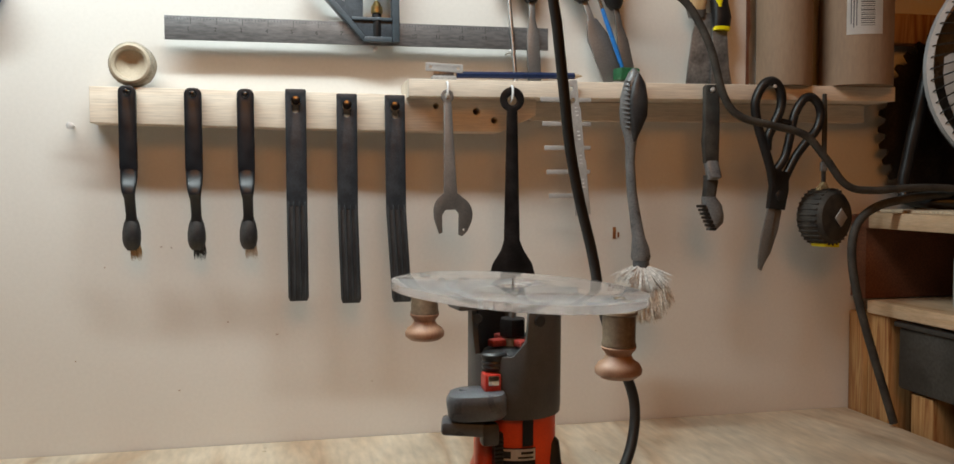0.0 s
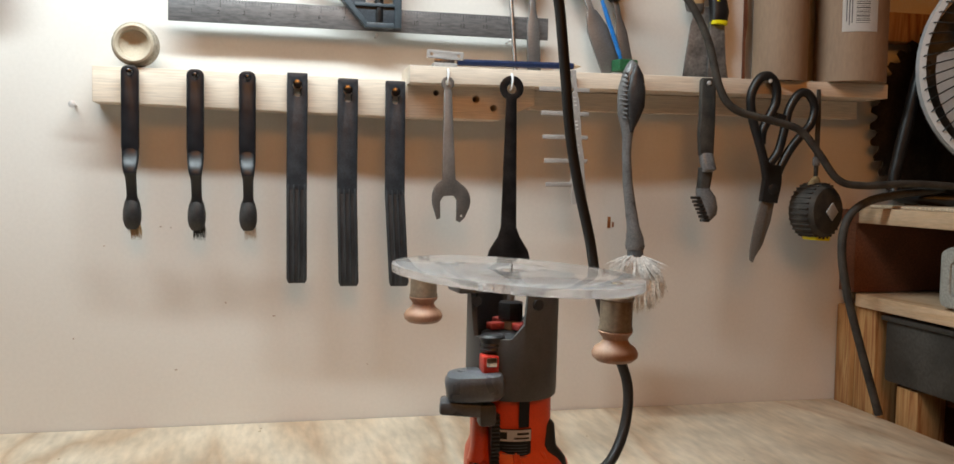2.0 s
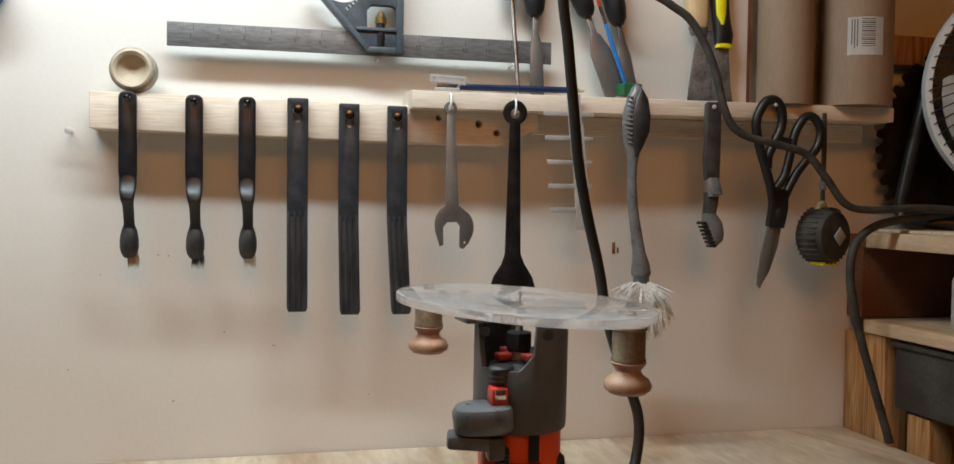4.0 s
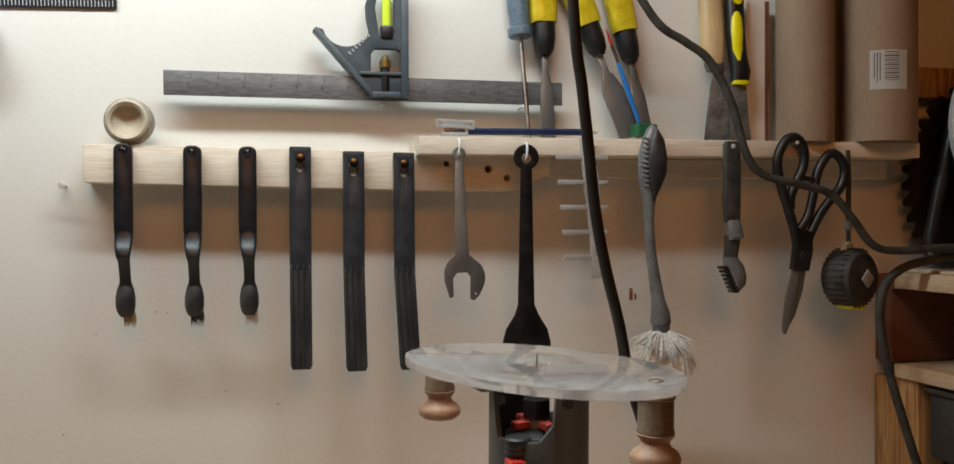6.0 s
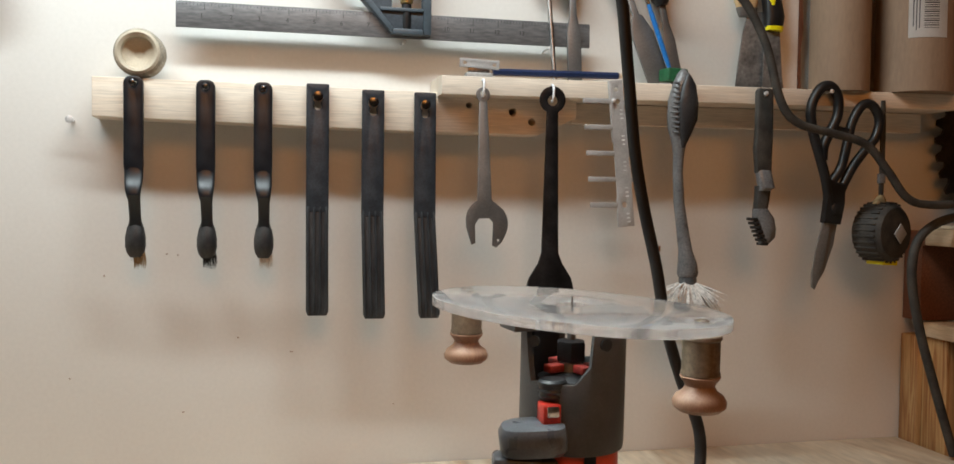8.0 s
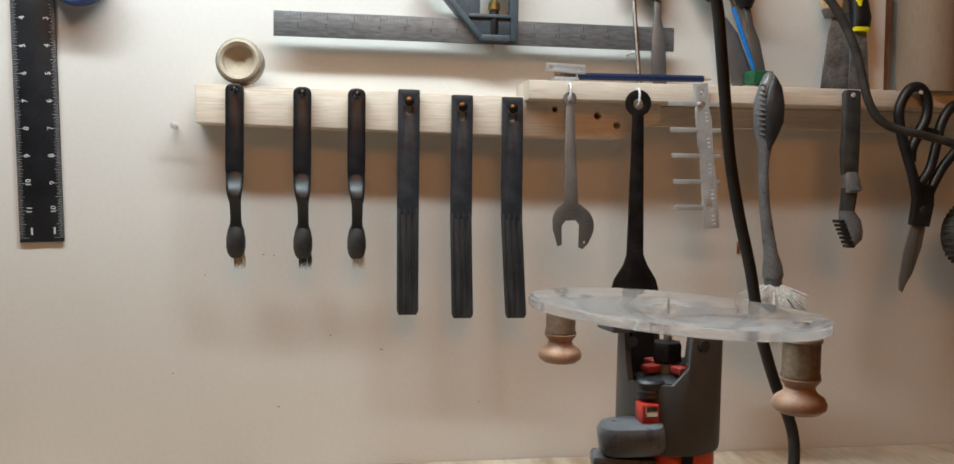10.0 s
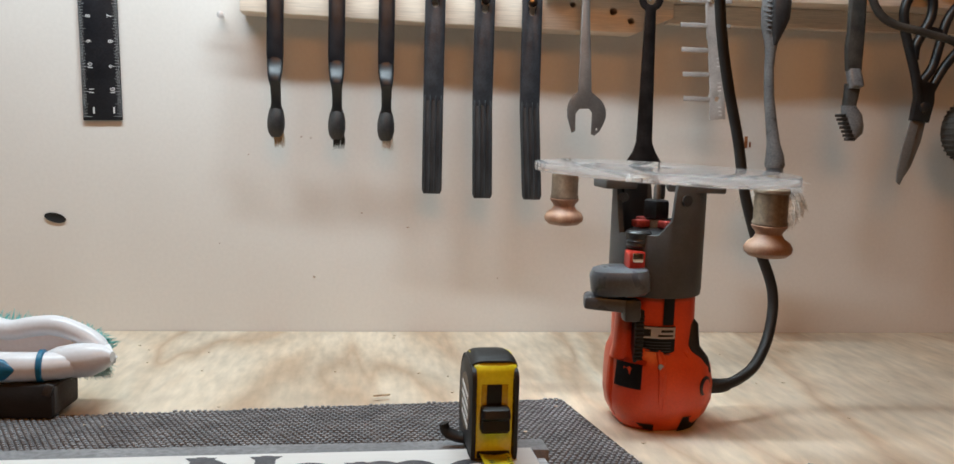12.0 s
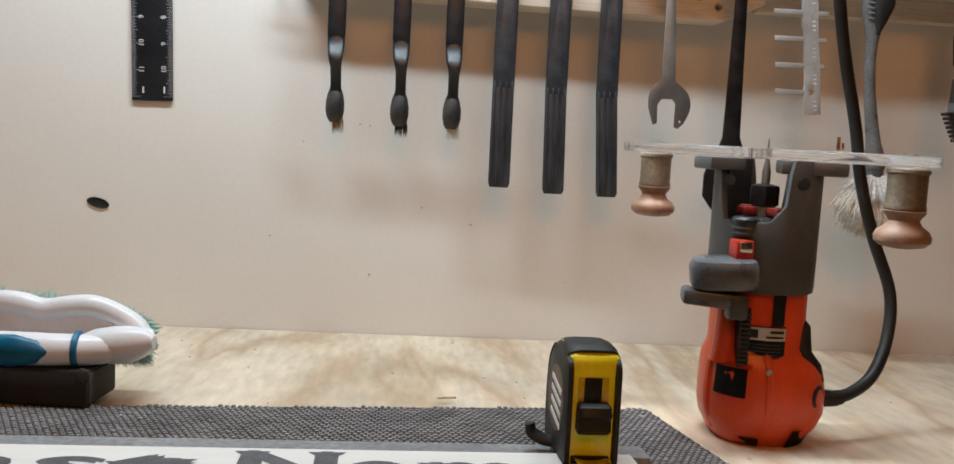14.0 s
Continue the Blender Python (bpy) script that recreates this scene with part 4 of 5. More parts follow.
torn = sheet([(0, 0), (0.032, 0), (0.033, 0.05), (0.0305, 0.07), (0.034, 0.1), (0.032, 0.16), (0.008, 0.16), (0.006, 0.09)], (), -0.001, 0.001)
solid("torn_card", torn, M["paper"], "torn pale card behind the cardboard tubes", "card", at=(0.5535, -0.012, 0.3815))
solid("slit_card", sheet([(0, 0), (0.004, 0), (0.003, 0.05), (0.0055, 0.07), (0.004, 0.1), (0.005, 0.16), (0.0, 0.16)], (), -0.0005, 0.0005), M["darkwood"], "torn dark brown card edge behind the tube", "card", at=(0.5825, -0.0145, 0.3818))
solid("wall_block", sheet(rounded(-0.009, 0.009, -0.0135, 0.0135, 0.003), [rounded(-0.0062, 0.0062, -0.0105, 0.0105, 0.002)], -0.006, -0.0005, 0.001), M["whisk_wood"], "small pale wooden loop fixed to the wall", "loop", at=(0.5615, 0, 0.4875))
pencil = thing("pencil", "dark blue pencil lying on the ledge", "pencil", (0.236, -0.047, 0.3834))
part("shaft", tube([(0, 0, 0.0034), (0.064, 0, 0.0042), (0.128, 0, 0.005)], 0.0034, 6, 2), M["navy"], pencil)
part("point", tube([(0.128, 0, 0.005), (0.1375, 0, 0.005)], 0.0033, 8, 3, taper=lambda u: 1 - 0.95 * u), M["whisk_wood"], pencil, "sharpened wooden point")
mb = thing("steel_bracket", "small bright steel plate with two holes on the ledge", "bracket", (0.222, -0.048, 0.3806))
part("foot", box(-0.0125, 0.0125, -0.006, 0.006, 0, 0.0042, 0.0006), M["alu"], mb)
part("web", box(-0.0105, 0.0105, -0.0012, 0.0012, 0.0042, 0.0095, 0.0003), M["steel"], mb)
part("plate", moved(sheet(rounded(-0.0195, 0.0195, 0.0085, 0.0172, 0.0008), [circle(-0.0145, 0.0128, 0.0018, 12), circle(0.0145, 0.0128, 0.0018, 12)], -0.0022, -0.0012, 0.0002), pose(0, 0, 0, 0, 2.5, 0)), M["alu"], mb, "thin drilled plate")

# black framing square and its neighbours
fs = thing("framing_square", "black anodised framing square with white scale", "square", (-0.2665, -0.0025, 0.2215), turn=(0, -1.9, 0))
part("blade", box(-0.0195, 0.0195, -0.001, 0.001, 0, 0.2755, 0.0004), M["black_alu"], fs)
part("tongue", box(-0.0195, 0.1765, -0.001, 0.001, 0.2757, 0.314, 0.0004), M["black_alu"], fs)
for side in (-1, 1):
    scale = bmesh.new()
    for k in range(170):
        z = 0.004 + 0.0015875 * k
        h = 0.0085 if k % 16 == 0 else (0.0058 if k % 8 == 0 else (0.0045 if k % 2 == 0 else 0.003))
        x0 = side * 0.0192
        box(min(x0, x0 - side * h), max(x0, x0 - side * h), -0.0013, -0.001, z - 0.0002, z + 0.0002, bm=scale)
    tagged(part("scale", scale, M["scale_grey"], fs), "fine pale scale ticks", kind="stuff")
for k in range(8):
    for sx, first in ((-0.0075, 11), (0.0135, 10)):
        b = text_mesh(str(first - k), 0.0068, 0.00008, 0.0)
        part("numeral", moved(b, Matrix.Translation((sx, -0.0013, 0.028 + 0.0254 * k)) @ Matrix.Rotation(radians(90), 4, "X") @ Matrix.Rotation(radians(90), 4, "Z")), M["white_mark"], fs)
for k in range(47):
    x = 0.027 + 0.003175 * k
    part("tick", box(x - 0.00028, x + 0.00028, -0.0013, -0.001, 0.2765, 0.2765 + (0.009 if k % 8 == 0 else 0.006)), M["white_mark"], fs)
for sx in (-0.0085, 0.0115):
    part("small_print", box(sx - 0.0008, sx + 0.0008, -0.0013, -0.001, 0.007, 0.0135), M["white_mark"], fs)
solid("tape_roll", lathe([(0.018, -0.012), (0.03, -0.012), (0.0305, 0.0), (0.03, 0.012), (0.018, 0.012)], n=36, turn=(90, 0, 0), loop=True), M["tape_blue"], "roll of blue masking tape hung on the wall", "tape roll", at=(-0.232, -0.02, 0.47))

hb = thing("whisk_brush", "grey fibre whisk brush hung beside the bench", "brush", (-0.474, -0.02, 0.14))
part("batten", box(-0.02, 0.023, 0.008, 0.0195, 0.02, 0.36, 0.001), M["whisk_wood"], hb, "pale wooden batten")
part("fibre_head", tuft(500, lambda u, v: (u * 0.012, -0.004 + v * 0.008, 0.06 + (u * v) * 0.05 + 0.1 * (v + 1)), lambda u, v, r: (0.004 + u * 0.017, -0.006 + v * 0.01, r.uniform(-0.005, 0.2)), 0.001, seed=9), M["whisk"], hb)

# ---------- shelving unit and what it holds ----------
X0 = 0.7305
su = thing("shelving_unit", "open pine shelving unit with rough plank shelves", "shelving")
part("post", box(X0, X0 + 0.04, -0.03, -0.0015, -0.5, 0.1195, 0.002), M["pine_up"], su)
part("post", box(X0 + 0.006, X0 + 0.04, -0.068, -0.0305, -0.5, 0.1195, 0.002), M["pine_up"], su)
part("post", box(X0 + 0.012, X0 + 0.05, -0.135, -0.1, -0.5, 0.038, 0.002), M["pine_up"], su)
part("shelf", box(X0, 1.25, -0.68, -0.036, 0.2205, 0.239, 0.0015), M["shelf"], su)
part("shelf", box(X0, 1.25, -0.68, -0.036, 0.1205, 0.136, 0.0015), M["shelf"], su)
part("cleat", box(X0 + 0.001, X0 + 0.02, -0.0355, -0.0015, 0.2196, 0.236, 0.001), M["darkwood"], su)
part("back_panel", box(X0 + 0.045, 1.25, -0.03, -0.0015, -0.5, 0.12), M["darkwood"], su, "dark red-brown inner panel")
part("back_panel", box(X0 + 0.002, 1.25, -0.03, -0.0015, 0.1365, 0.2195), M["darkwood"], su, "dark red-brown inner panel")
part("side_panel", box(1.25, 1.27, -0.68, -0.0015, -0.5, 0.3), M["darkwood"], su)
part("post", box(X0, X0 + 0.04, -0.68, -0.64, -0.5, 0.1195, 0.002), M["pine_up"], su)
part("top_sheet", box(X0 + 0.012, 1.24, -0.66, -0.04, 0.2392, 0.2425, 0.0008), M["whisk_wood"], su, "pale plywood sheet on the shelf")
sbin = thing("storage_bin", "dusty black plastic storage bin under the shelf", "bin", (X0 + 0.004, -0.5, 0.04))
part("body", box(0.004, 1.096 - X0, 0.0, 0.418, 0, 0.0705, 0.004), M["dark_bin"], sbin)
part("rim", box(0.0, 1.1 - X0, -0.003, 0.421, 0.0705, 0.0765, 0.0015), M["dark_bin"], sbin, "overhanging bin rim")
solid("bin_support", box(X0 + 0.055, 1.2, -0.6, -0.1, 0.02, 0.0395, 0.001), M["darkwood"], "dark board under the storage bin", "board")
tub = thing("storage_tub", "grey clip-lid plastic tub on the shelf", "tub", (X0 + 0.006, -0.168, 0.1365))
part("body", box(0.0, 0.2, -0.16, 0.0, 0, 0.066, 0.008, 3), M["grey_box"], tub)
part("lid_frame", sheet(rounded(-0.155, -0.004, 0.003, 0.064, 0.009), [rounded(-0.1415, -0.0175, 0.0145, 0.0515, 0.006)], -0.004, 0.0, 0.0012), M["grey_box"], tub, "raised grey rim")
tub.children[-1].matrix_basis = pose(-0.0036, 0, 0, 0, 0, 90)
panel = part("lid_panel", sheet(rounded(-0.1435, -0.0155, 0.0125, 0.0535, 0.006), (), -0.0015, -0.0002, 0.0004), M["grey_box"], tub, "recessed grey lid panel")
panel.matrix_basis = pose(-0.0012, 0, 0, 0, 0, 90)

# fan on the shelf
fan = thing("desk_fan", "black wire-guard desk fan with grey blades", "fan", (0.892, -0.135, 0.402), turn=(0, 0, -33))
R = 0.13
part("guard_ring", moved(lathe([(R - 0.004, -0.03), (R + 0.002, -0.03), (R + 0.003, 0.0), (R + 0.002, 0.03), (R - 0.004, 0.03)], n=56, loop=True), Matrix.Rotation(radians(90), 4, "X")), M["fan_body"], fan)
for k in range(64):
    a = 2 * math.pi * k / 64
    part("guard_wire", tube([(0.03 * math.cos(a), -0.052, 0.03 * math.sin(a)), (0.075 * math.cos(a + 0.16), -0.05, 0.075 * math.sin(a + 0.16)), ((R - 0.006) * math.cos(a + 0.3), -0.04, (R - 0.006) * math.sin(a + 0.3)), (R * math.cos(a + 0.32), -0.03, R * math.sin(a + 0.32))], 0.0008, 5, 3), M["black"], fan)
part("trim_ring", moved(lathe([(R - 0.003, -0.0345), (R + 0.004, -0.034), (R + 0.0065, -0.022), (R + 0.0025, -0.022)], n=56, loop=True), Matrix.Rotation(radians(90), 4, "X") @ Matrix.Diagonal((1, 1, -1, 1))), M["silver_paint"], fan, "dull silver front trim ring")
part("hub", lathe([(0.03, 0.0), (0.032, 0.012), (0.026, 0.016)], (0, -0.04, 0), 28, turn=(90, 0, 0)), M["black"], fan)
for k in range(5):
    a = 72 * k + 20
    bl = bmesh.new()
    rows = []
    for i in range(7):
        rr = 0.024 + 0.092 * i / 6
        w = 0.5 + 0.3 * math.sin(math.pi * i / 6)
        rows.append([bl.verts.new((rr * math.cos(w * (j / 5 - 0.5) * 1.5), -0.02 + 0.014 * (j / 5 - 0.5), rr * math.sin(w * (j / 5 - 0.5) * 1.5))) for j in range(6)])
    for i in range(6):
        for j in range(5):
            bl.faces.new((rows[i][j], rows[i + 1][j], rows[i + 1][j + 1], rows[i][j + 1]))
    bmesh.ops.solidify(bl, geom=bl.faces[:], thickness=0.002)
    part("blade", moved(bl, Matrix.Rotation(radians(a), 4, "Y")), M["fan_blade"], fan)
part("rear_cover", lathe([(R - 0.006, -0.028), (0.08, -0.05), (0.04, -0.07), (0.001, -0.072)], n=40, turn=(90, 0, 0)), M["fan_body"], fan)
part("stand", tube([(-R + 0.002, 0.004, 0.0), (-R - 0.003, -0.003, -0.02), (-R - 0.018, -0.006, -0.1), (-R - 0.022, -0.008, -0.136), (-R - 0.004, -0.012, -0.1505), (0.0, -0.012, -0.1515), (R + 0.004, -0.012, -0.1505), (R + 0.022, -0.008, -0.136), (R + 0.003, -0.003, -0.02), (R - 0.002, 0.004, 0)], 0.0075, 12, 6), M["black"], fan, "glossy bent tube stand")
part("foot", box(-0.075, -0.05, -0.03, 0.02, -0.1592, -0.15, 0.003), M["rubber"], fan)
part("foot", box(0.05, 0.075, -0.03, 0.02, -0.1592, -0.15, 0.003), M["rubber"], fan)

# circular saw blade on the wall
teeth = []
for k in range(40):
    a = 2 * math.pi * k / 40
    teeth += [(0.127 * math.cos(a), 0.127 * math.sin(a)), (0.127 * math.cos(a + 0.05), 0.127 * math.sin(a + 0.05)), (0.1165 * math.cos(a + 0.075), 0.1165 * math.sin(a + 0.075)), (0.119 * math.cos(a + 0.12), 0.119 * math.sin(a + 0.12))]
solid("saw_blade", sheet(teeth, [circle(0, 0, 0.012, 20)], -0.0012, 0.0012), M["saw"], "dark old circular saw blade hung on the wall", "saw blade", at=(0.88, -0.02, 0.34))

# loose cables
solid("fan_cable", tube([(0.37, -0.1, 0.56), (0.412, -0.1, 0.495), (0.445, -0.1, 0.474), (0.47, -0.1, 0.457), (0.494, -0.1, 0.417), (0.511, -0.1, 0.364), (0.531, -0.1, 0.343), (0.57, -0.1, 0.334), (0.607, -0.1, 0.324), (0.632, -0.1, 0.299), (0.657, -0.1, 0.271), (0.69, -0.1, 0.265), (0.76, -0.1, 0.268), (0.86, -0.11, 0.262)], 0.0042, 10, 8), M["dusty_rubber"], "dusty black mains cable of the fan", "cable")
solid("wall_cable", tube([(0.80, -0.09, 0.262), (0.74, -0.09, 0.2555), (0.70, -0.09, 0.246), (0.677, -0.09, 0.226), (0.672, -0.09, 0.19), (0.682, -0.09, 0.14), (0.702, -0.092, 0.075), (0.7235, -0.097, 0.0045)], 0.0048, 10, 8), M["dusty_rubber"], "dusty black cable hanging past the shelves", "cable")

# ---------- router standing on its motor cap ----------
RX, RY = 0.2235, -0.3175
rt = thing("trim_router", "orange and grey trim router standing upside down", "router", (RX, RY, 0.0005), turn=(1.8, 0, 0))
rt.scale = (1.0, 1.0, 0.982)
part("motor_cap", loft([(0.0055, 0, 0.0, 0.027, 0.028), (0.0055, 0, 0.003, 0.0305, 0.0315), (0.007, 0, 0.013, 0.0374, 0.037), (0.008, 0, 0.023, 0.0402, 0.0395), (0.008, 0, 0.036, 0.0405, 0.0395), (0.007, 0, 0.05, 0.0392, 0.038), (0.005, 0, 0.057, 0.0365, 0.0358), (0.0025, 0, 0.062, 0.0322, 0.0322), (0.002, 0, 0.067, 0.0303, 0.0303), (0.0015, 0, 0.116, 0.03, 0.03)], 40, 2.5), M["orange"], rt)


def skin(a0, a1, z0, z1, r0, r1, n=10, t=0.0014):
    """Curved panel lying on a drum between two angles."""
    bm = bmesh.new()
    cx = 0.006 if z1 < 0.06 else 0.002
    rows = []
    for z, r in ((z0, r0), ((z0 + z1) / 2, (r0 + r1) / 2), (z1, r1)):
        rows.append([bm.verts.new((cx + r * math.cos(radians(a0 + (a1 - a0) * i / n)), r * math.sin(radians(a0 + (a1 - a0) * i / n)), z)) for i in range(n + 1)])
    for a, b in zip(rows, rows[1:]):
        for i in range(n):
            bm.faces.new((a[i], a[i + 1], b[i + 1], b[i]))
    bmesh.ops.solidify(bm, geom=bm.faces[:], thickness=t)
    return bm


part("name_plate", skin(-124, -76, 0.0595, 0.083, 0.0322, 0.0322), M["black"], rt, "black rating plate")
part("plate_sticker", skin(-123, -77, 0.0735, 0.0822, 0.0328, 0.0328, t=0.0004), M["paper"], rt, "pale printed sticker")
for k in range(5):
    part("print_bar", skin(-119 + (k % 2) * 4, -82, 0.0612 + 0.0023 * k, 0.0618 + 0.0023 * k, 0.0329, 0.0329, t=0.0003), M["clamp"], rt)
part("print_bar", skin(-119, -109, 0.0752, 0.0806, 0.0332, 0.0332, t=0.0003), M["mark"], rt)
part("print_bar", skin(-96, -80, 0.0785, 0.0803, 0.0332, 0.0332, t=0.0003), M["mark"], rt)
part("print_bar", skin(-100, -80, 0.0752, 0.0766, 0.0332, 0.0332, t=0.0003), M["mark"], rt)
part("side_slot", skin(-94, -79, 0.084, 0.112, 0.0318, 0.0318), M["black"], rt)
part("switch_plate", skin(-153, -121, 0.035, 0.054, 0.0418, 0.0402), M["black"], rt, "black switch recess")
part("rocker_switch", skin(-149, -125, 0.0365, 0.0435, 0.0428, 0.0424), M["rubber"], rt)
part("switch_frame", skin(-157, -117, 0.0545, 0.0575, 0.0415, 0.0395), M["orange"], rt)
part("side_grip", loft([(0.0365, -0.012, 0.036, 0.006, 0.009), (0.036, -0.014, 0.046, 0.0075, 0.0135), (0.033, -0.014, 0.056, 0.008, 0.0135), (0.0265, -0.013, 0.065, 0.0075, 0.013), (0.0255, -0.012, 0.082, 0.007, 0.0115), (0.025, -0.011, 0.087, 0.003, 0.008)], 16, 2.6), M["rubber"], rt, "black rubber side grip")
part("brush_cap", lathe([(0.0075, 0.0), (0.0085, 0.0025), (0.006, 0.0035), (0.005, 0.0022)], (0.034, -0.029, 0.036), 20, turn=(90, 0, 44)), M["black"], rt)
for a in (-164, -98, -60, -20, 40):
    c, s = math.cos(radians(a)), math.sin(radians(a))
    part("body_facet", tube([(0.0045 + 0.0305 * c, 0.0305 * s, 0.008), (0.005 + 0.0368 * c, 0.0368 * s, 0.024), (0.005 + 0.0378 * c, 0.0378 * s, 0.04), (0.004 + 0.0348 * c, 0.0348 * s, 0.056), (0.002 + 0.028 * c, 0.028 * s, 0.064)], 0.0034, 8, 4), M["orange"], rt)
part("case_screw", lathe([(0.0022, 0), (0.0022, 0.0012)], (-0.002, -0.0375, 0.0535), 12, turn=(90, 0, 0)), M["steel"], rt)
part("scuff", skin(-74, -28, 0.001, 0.0145, 0.0325, 0.0398, t=0.001), M["rubber"], rt, "worn black lower edge")
part("scuff", skin(-134, -106, 0.002, 0.0075, 0.0325, 0.036, t=0.001), M["rubber"], rt, "chipped black edge")
part("body_rib", loft([(-0.0275, -0.0165, 0.056, 0.007, 0.008), (-0.026, -0.0165, 0.066, 0.0065, 0.0075), (-0.025, -0.016, 0.1, 0.006, 0.0075)], 14, 3), M["orange"], rt)
part("rack", box(-0.021, -0.0145, -0.032, -0.022, 0.055, 0.095, 0.0008), M["black"], rt, "black toothed height rack")
for k in range(12):
    part("rack_tooth", box(-0.021, -0.0145, -0.0335, -0.0315, 0.057 + 0.003 * k, 0.0585 + 0.003 * k, 0.0004), M["rubber"], rt)


def top_of(a):
    """Height of the housing wall round its opening, by angle in degrees."""
    keys = [(-180, 0.1928), (-172, 0.1928), (-164, 0.162), (-159, 0.151), (-106, 0.1515), (-90, 0.163), (-86, 0.1928), (42, 0.1928), (48, 0.158), (78, 0.156), (86, 0.1928), (180, 0.1928)]
    for (a0, z0), (a1, z1) in zip(keys, keys[1:]):
        if a0 <= a <= a1:
            return z0 + (z1 - z0) * (a - a0) / (a1 - a0)


hs = bmesh.new()
cols = []
for i in range(120):
    a = -180 + 3 * i
    c, s, zt = math.cos(radians(a)), math.sin(radians(a)), top_of(a)
    ro, ri = 0.0346, 0.031
    cols.append([hs.verts.new((q[0] + 0.0015, q[1], q[2])) for q in ((ro * c, ro * s, 0.1045), (ro * 1.012 * c, ro * 1.012 * s, 0.109), (ro * 1.012 * c, ro * 1.012 * s, zt - 0.001), (ro * c, ro * s, zt), (ri * c, ri * s, zt), (ri * c, ri * s, 0.1045))])
for i in range(120):
    a, b = cols[i], cols[(i + 1) % 120]
    for j in range(6):
        hs.faces.new((a[j], b[j], b[(j + 1) % 6], a[(j + 1) % 6]))
part("base_housing", hs, M["housing"], rt, "dark grey base housing with open front")
# Black arc added only to paint the concave housing interior dark.
liner = bmesh.new()
cols = [[liner.verts.new((0.0015 + r_ * math.cos(radians(a)), r_ * math.sin(radians(a)), z_)) for r_, z_ in ((0.0308, 0.12), (0.0308, 0.1915), (0.0298, 0.1915), (0.0298, 0.12))] for a in range(90, 193, 6)]
for a, c in zip(cols, cols[1:]):
    for j in range(4):
        liner.faces.new((a[j], c[j], c[(j + 1) % 4], a[(j + 1) % 4]))
part("inner_liner", liner, M["black"], rt, "black shell added to darken the housing interior")
part("foot_flange", moved(box(-0.021, 0.021, -0.015, 0.015, 0.1835, 0.1927, 0.0018), pose(0.0235, -0.0165, 0, 0, 0, -16)), M["housing"], rt)
part("foot_flange", moved(box(-0.013, 0.013, -0.012, 0.012, 0.184, 0.1927, 0.0018), pose(-0.034, -0.004, 0, 0, 0, 10)), M["housing"], rt)
part("flange_screw", lathe([(0.0042, 0), (0.0042, 0.002)], (0.011, -0.0335, 0.178), 14, turn=(90, 0, 18)), M["rubber"], rt)
part("flange_screw", lathe([(0.0036, 0), (0.0036, 0.002)], (-0.0295, -0.014, 0.178), 14, turn=(90, 0, -30)), M["rubber"], rt)
part("clamp_lever", moved(loft([(0, 0, 0, 0.019, 0.0125), (0.0003, 0, 0.003, 0.0215, 0.015), (0, 0, 0.014, 0.022, 0.0155), (0.0005, 0, 0.0185, 0.02, 0.0135), (0.001, 0.001, 0.02, 0.016, 0.01)], 26, 3.4), pose(-0.0325, -0.0255, 0.107, 3, -3, -12)), M["clamp"], rt, "pale grey clamp lever")
part("clamp_nut", moved(box(-0.013, 0.02, -0.011, 0.011, 0, 0.0105, 0.003), pose(-0.0455, -0.0225, 0.0945, 0, 3, -12)), M["clamp"], rt)
part("clamp_pad", box(-0.0315, -0.0185, -0.038, -0.026, 0.087, 0.104, 0.003), M["housing"], rt)
part("depth_knob", lathe([(0.008, 0.1415), (0.0088, 0.143), (0.0082, 0.1445), (0.0092, 0.1465), (0.0086, 0.148), (0.0095, 0.15), (0.0095, 0.1525), (0.008, 0.154)], (-0.0195, -0.0215, 0), 20), M["black"], rt, "black ribbed depth wheel")
part("lock_button", box(-0.0285, -0.0165, -0.033, -0.018, 0.124, 0.1395, 0.0015), M["red"], rt, "red spindle lock with bright clip")
part("lock_clip", box(-0.0264, -0.0184, -0.0346, -0.032, 0.1315, 0.1385, 0.0008), M["chrome"], rt)
part("inner_collar", lathe([(0.022, 0.118), (0.022, 0.15), (0.017, 0.1525), (0.010, 0.154)], n=28), M["black"], rt)
for a in (-30, -75, 200, 110):
    part("inner_key", moved(box(0.008, 0.02, -0.004, 0.004, 0.1545, 0.160, 0.001), Matrix.Rotation(radians(a), 4, "Z")), M["dull_red"], rt)
part("spindle", lathe([(0.0075, 0.146), (0.0075, 0.161), (0.0068, 0.163), (0.0068, 0.167)], n=20), M["worn_steel"], rt)
part("collet_nut", lathe([(0.008, 0.1605), (0.0102, 0.1615), (0.0105, 0.1625), (0.0105, 0.173), (0.0098, 0.1745), (0.0055, 0.1755)], n=6, turn=(0, 0, 12)), M["black_steel"], rt, "black hexagonal collet nut")
part("cutter", lathe([(0.0029, 0.175), (0.0029, 0.184), (0.0024, 0.1862), (0.0012, 0.1945), (0.0003, 0.2065)], n=12), M["worn_steel"], rt, "pointed engraving cutter")
part("cord_boot", tube([(0.036, -0.012, 0.032), (0.046, -0.013, 0.031), (0.055, -0.0135, 0.031), (0.06, -0.013, 0.032)], 0.006, 10, 4, taper=lambda u: 1.1 - 0.25 * u), M["rubber"], rt)
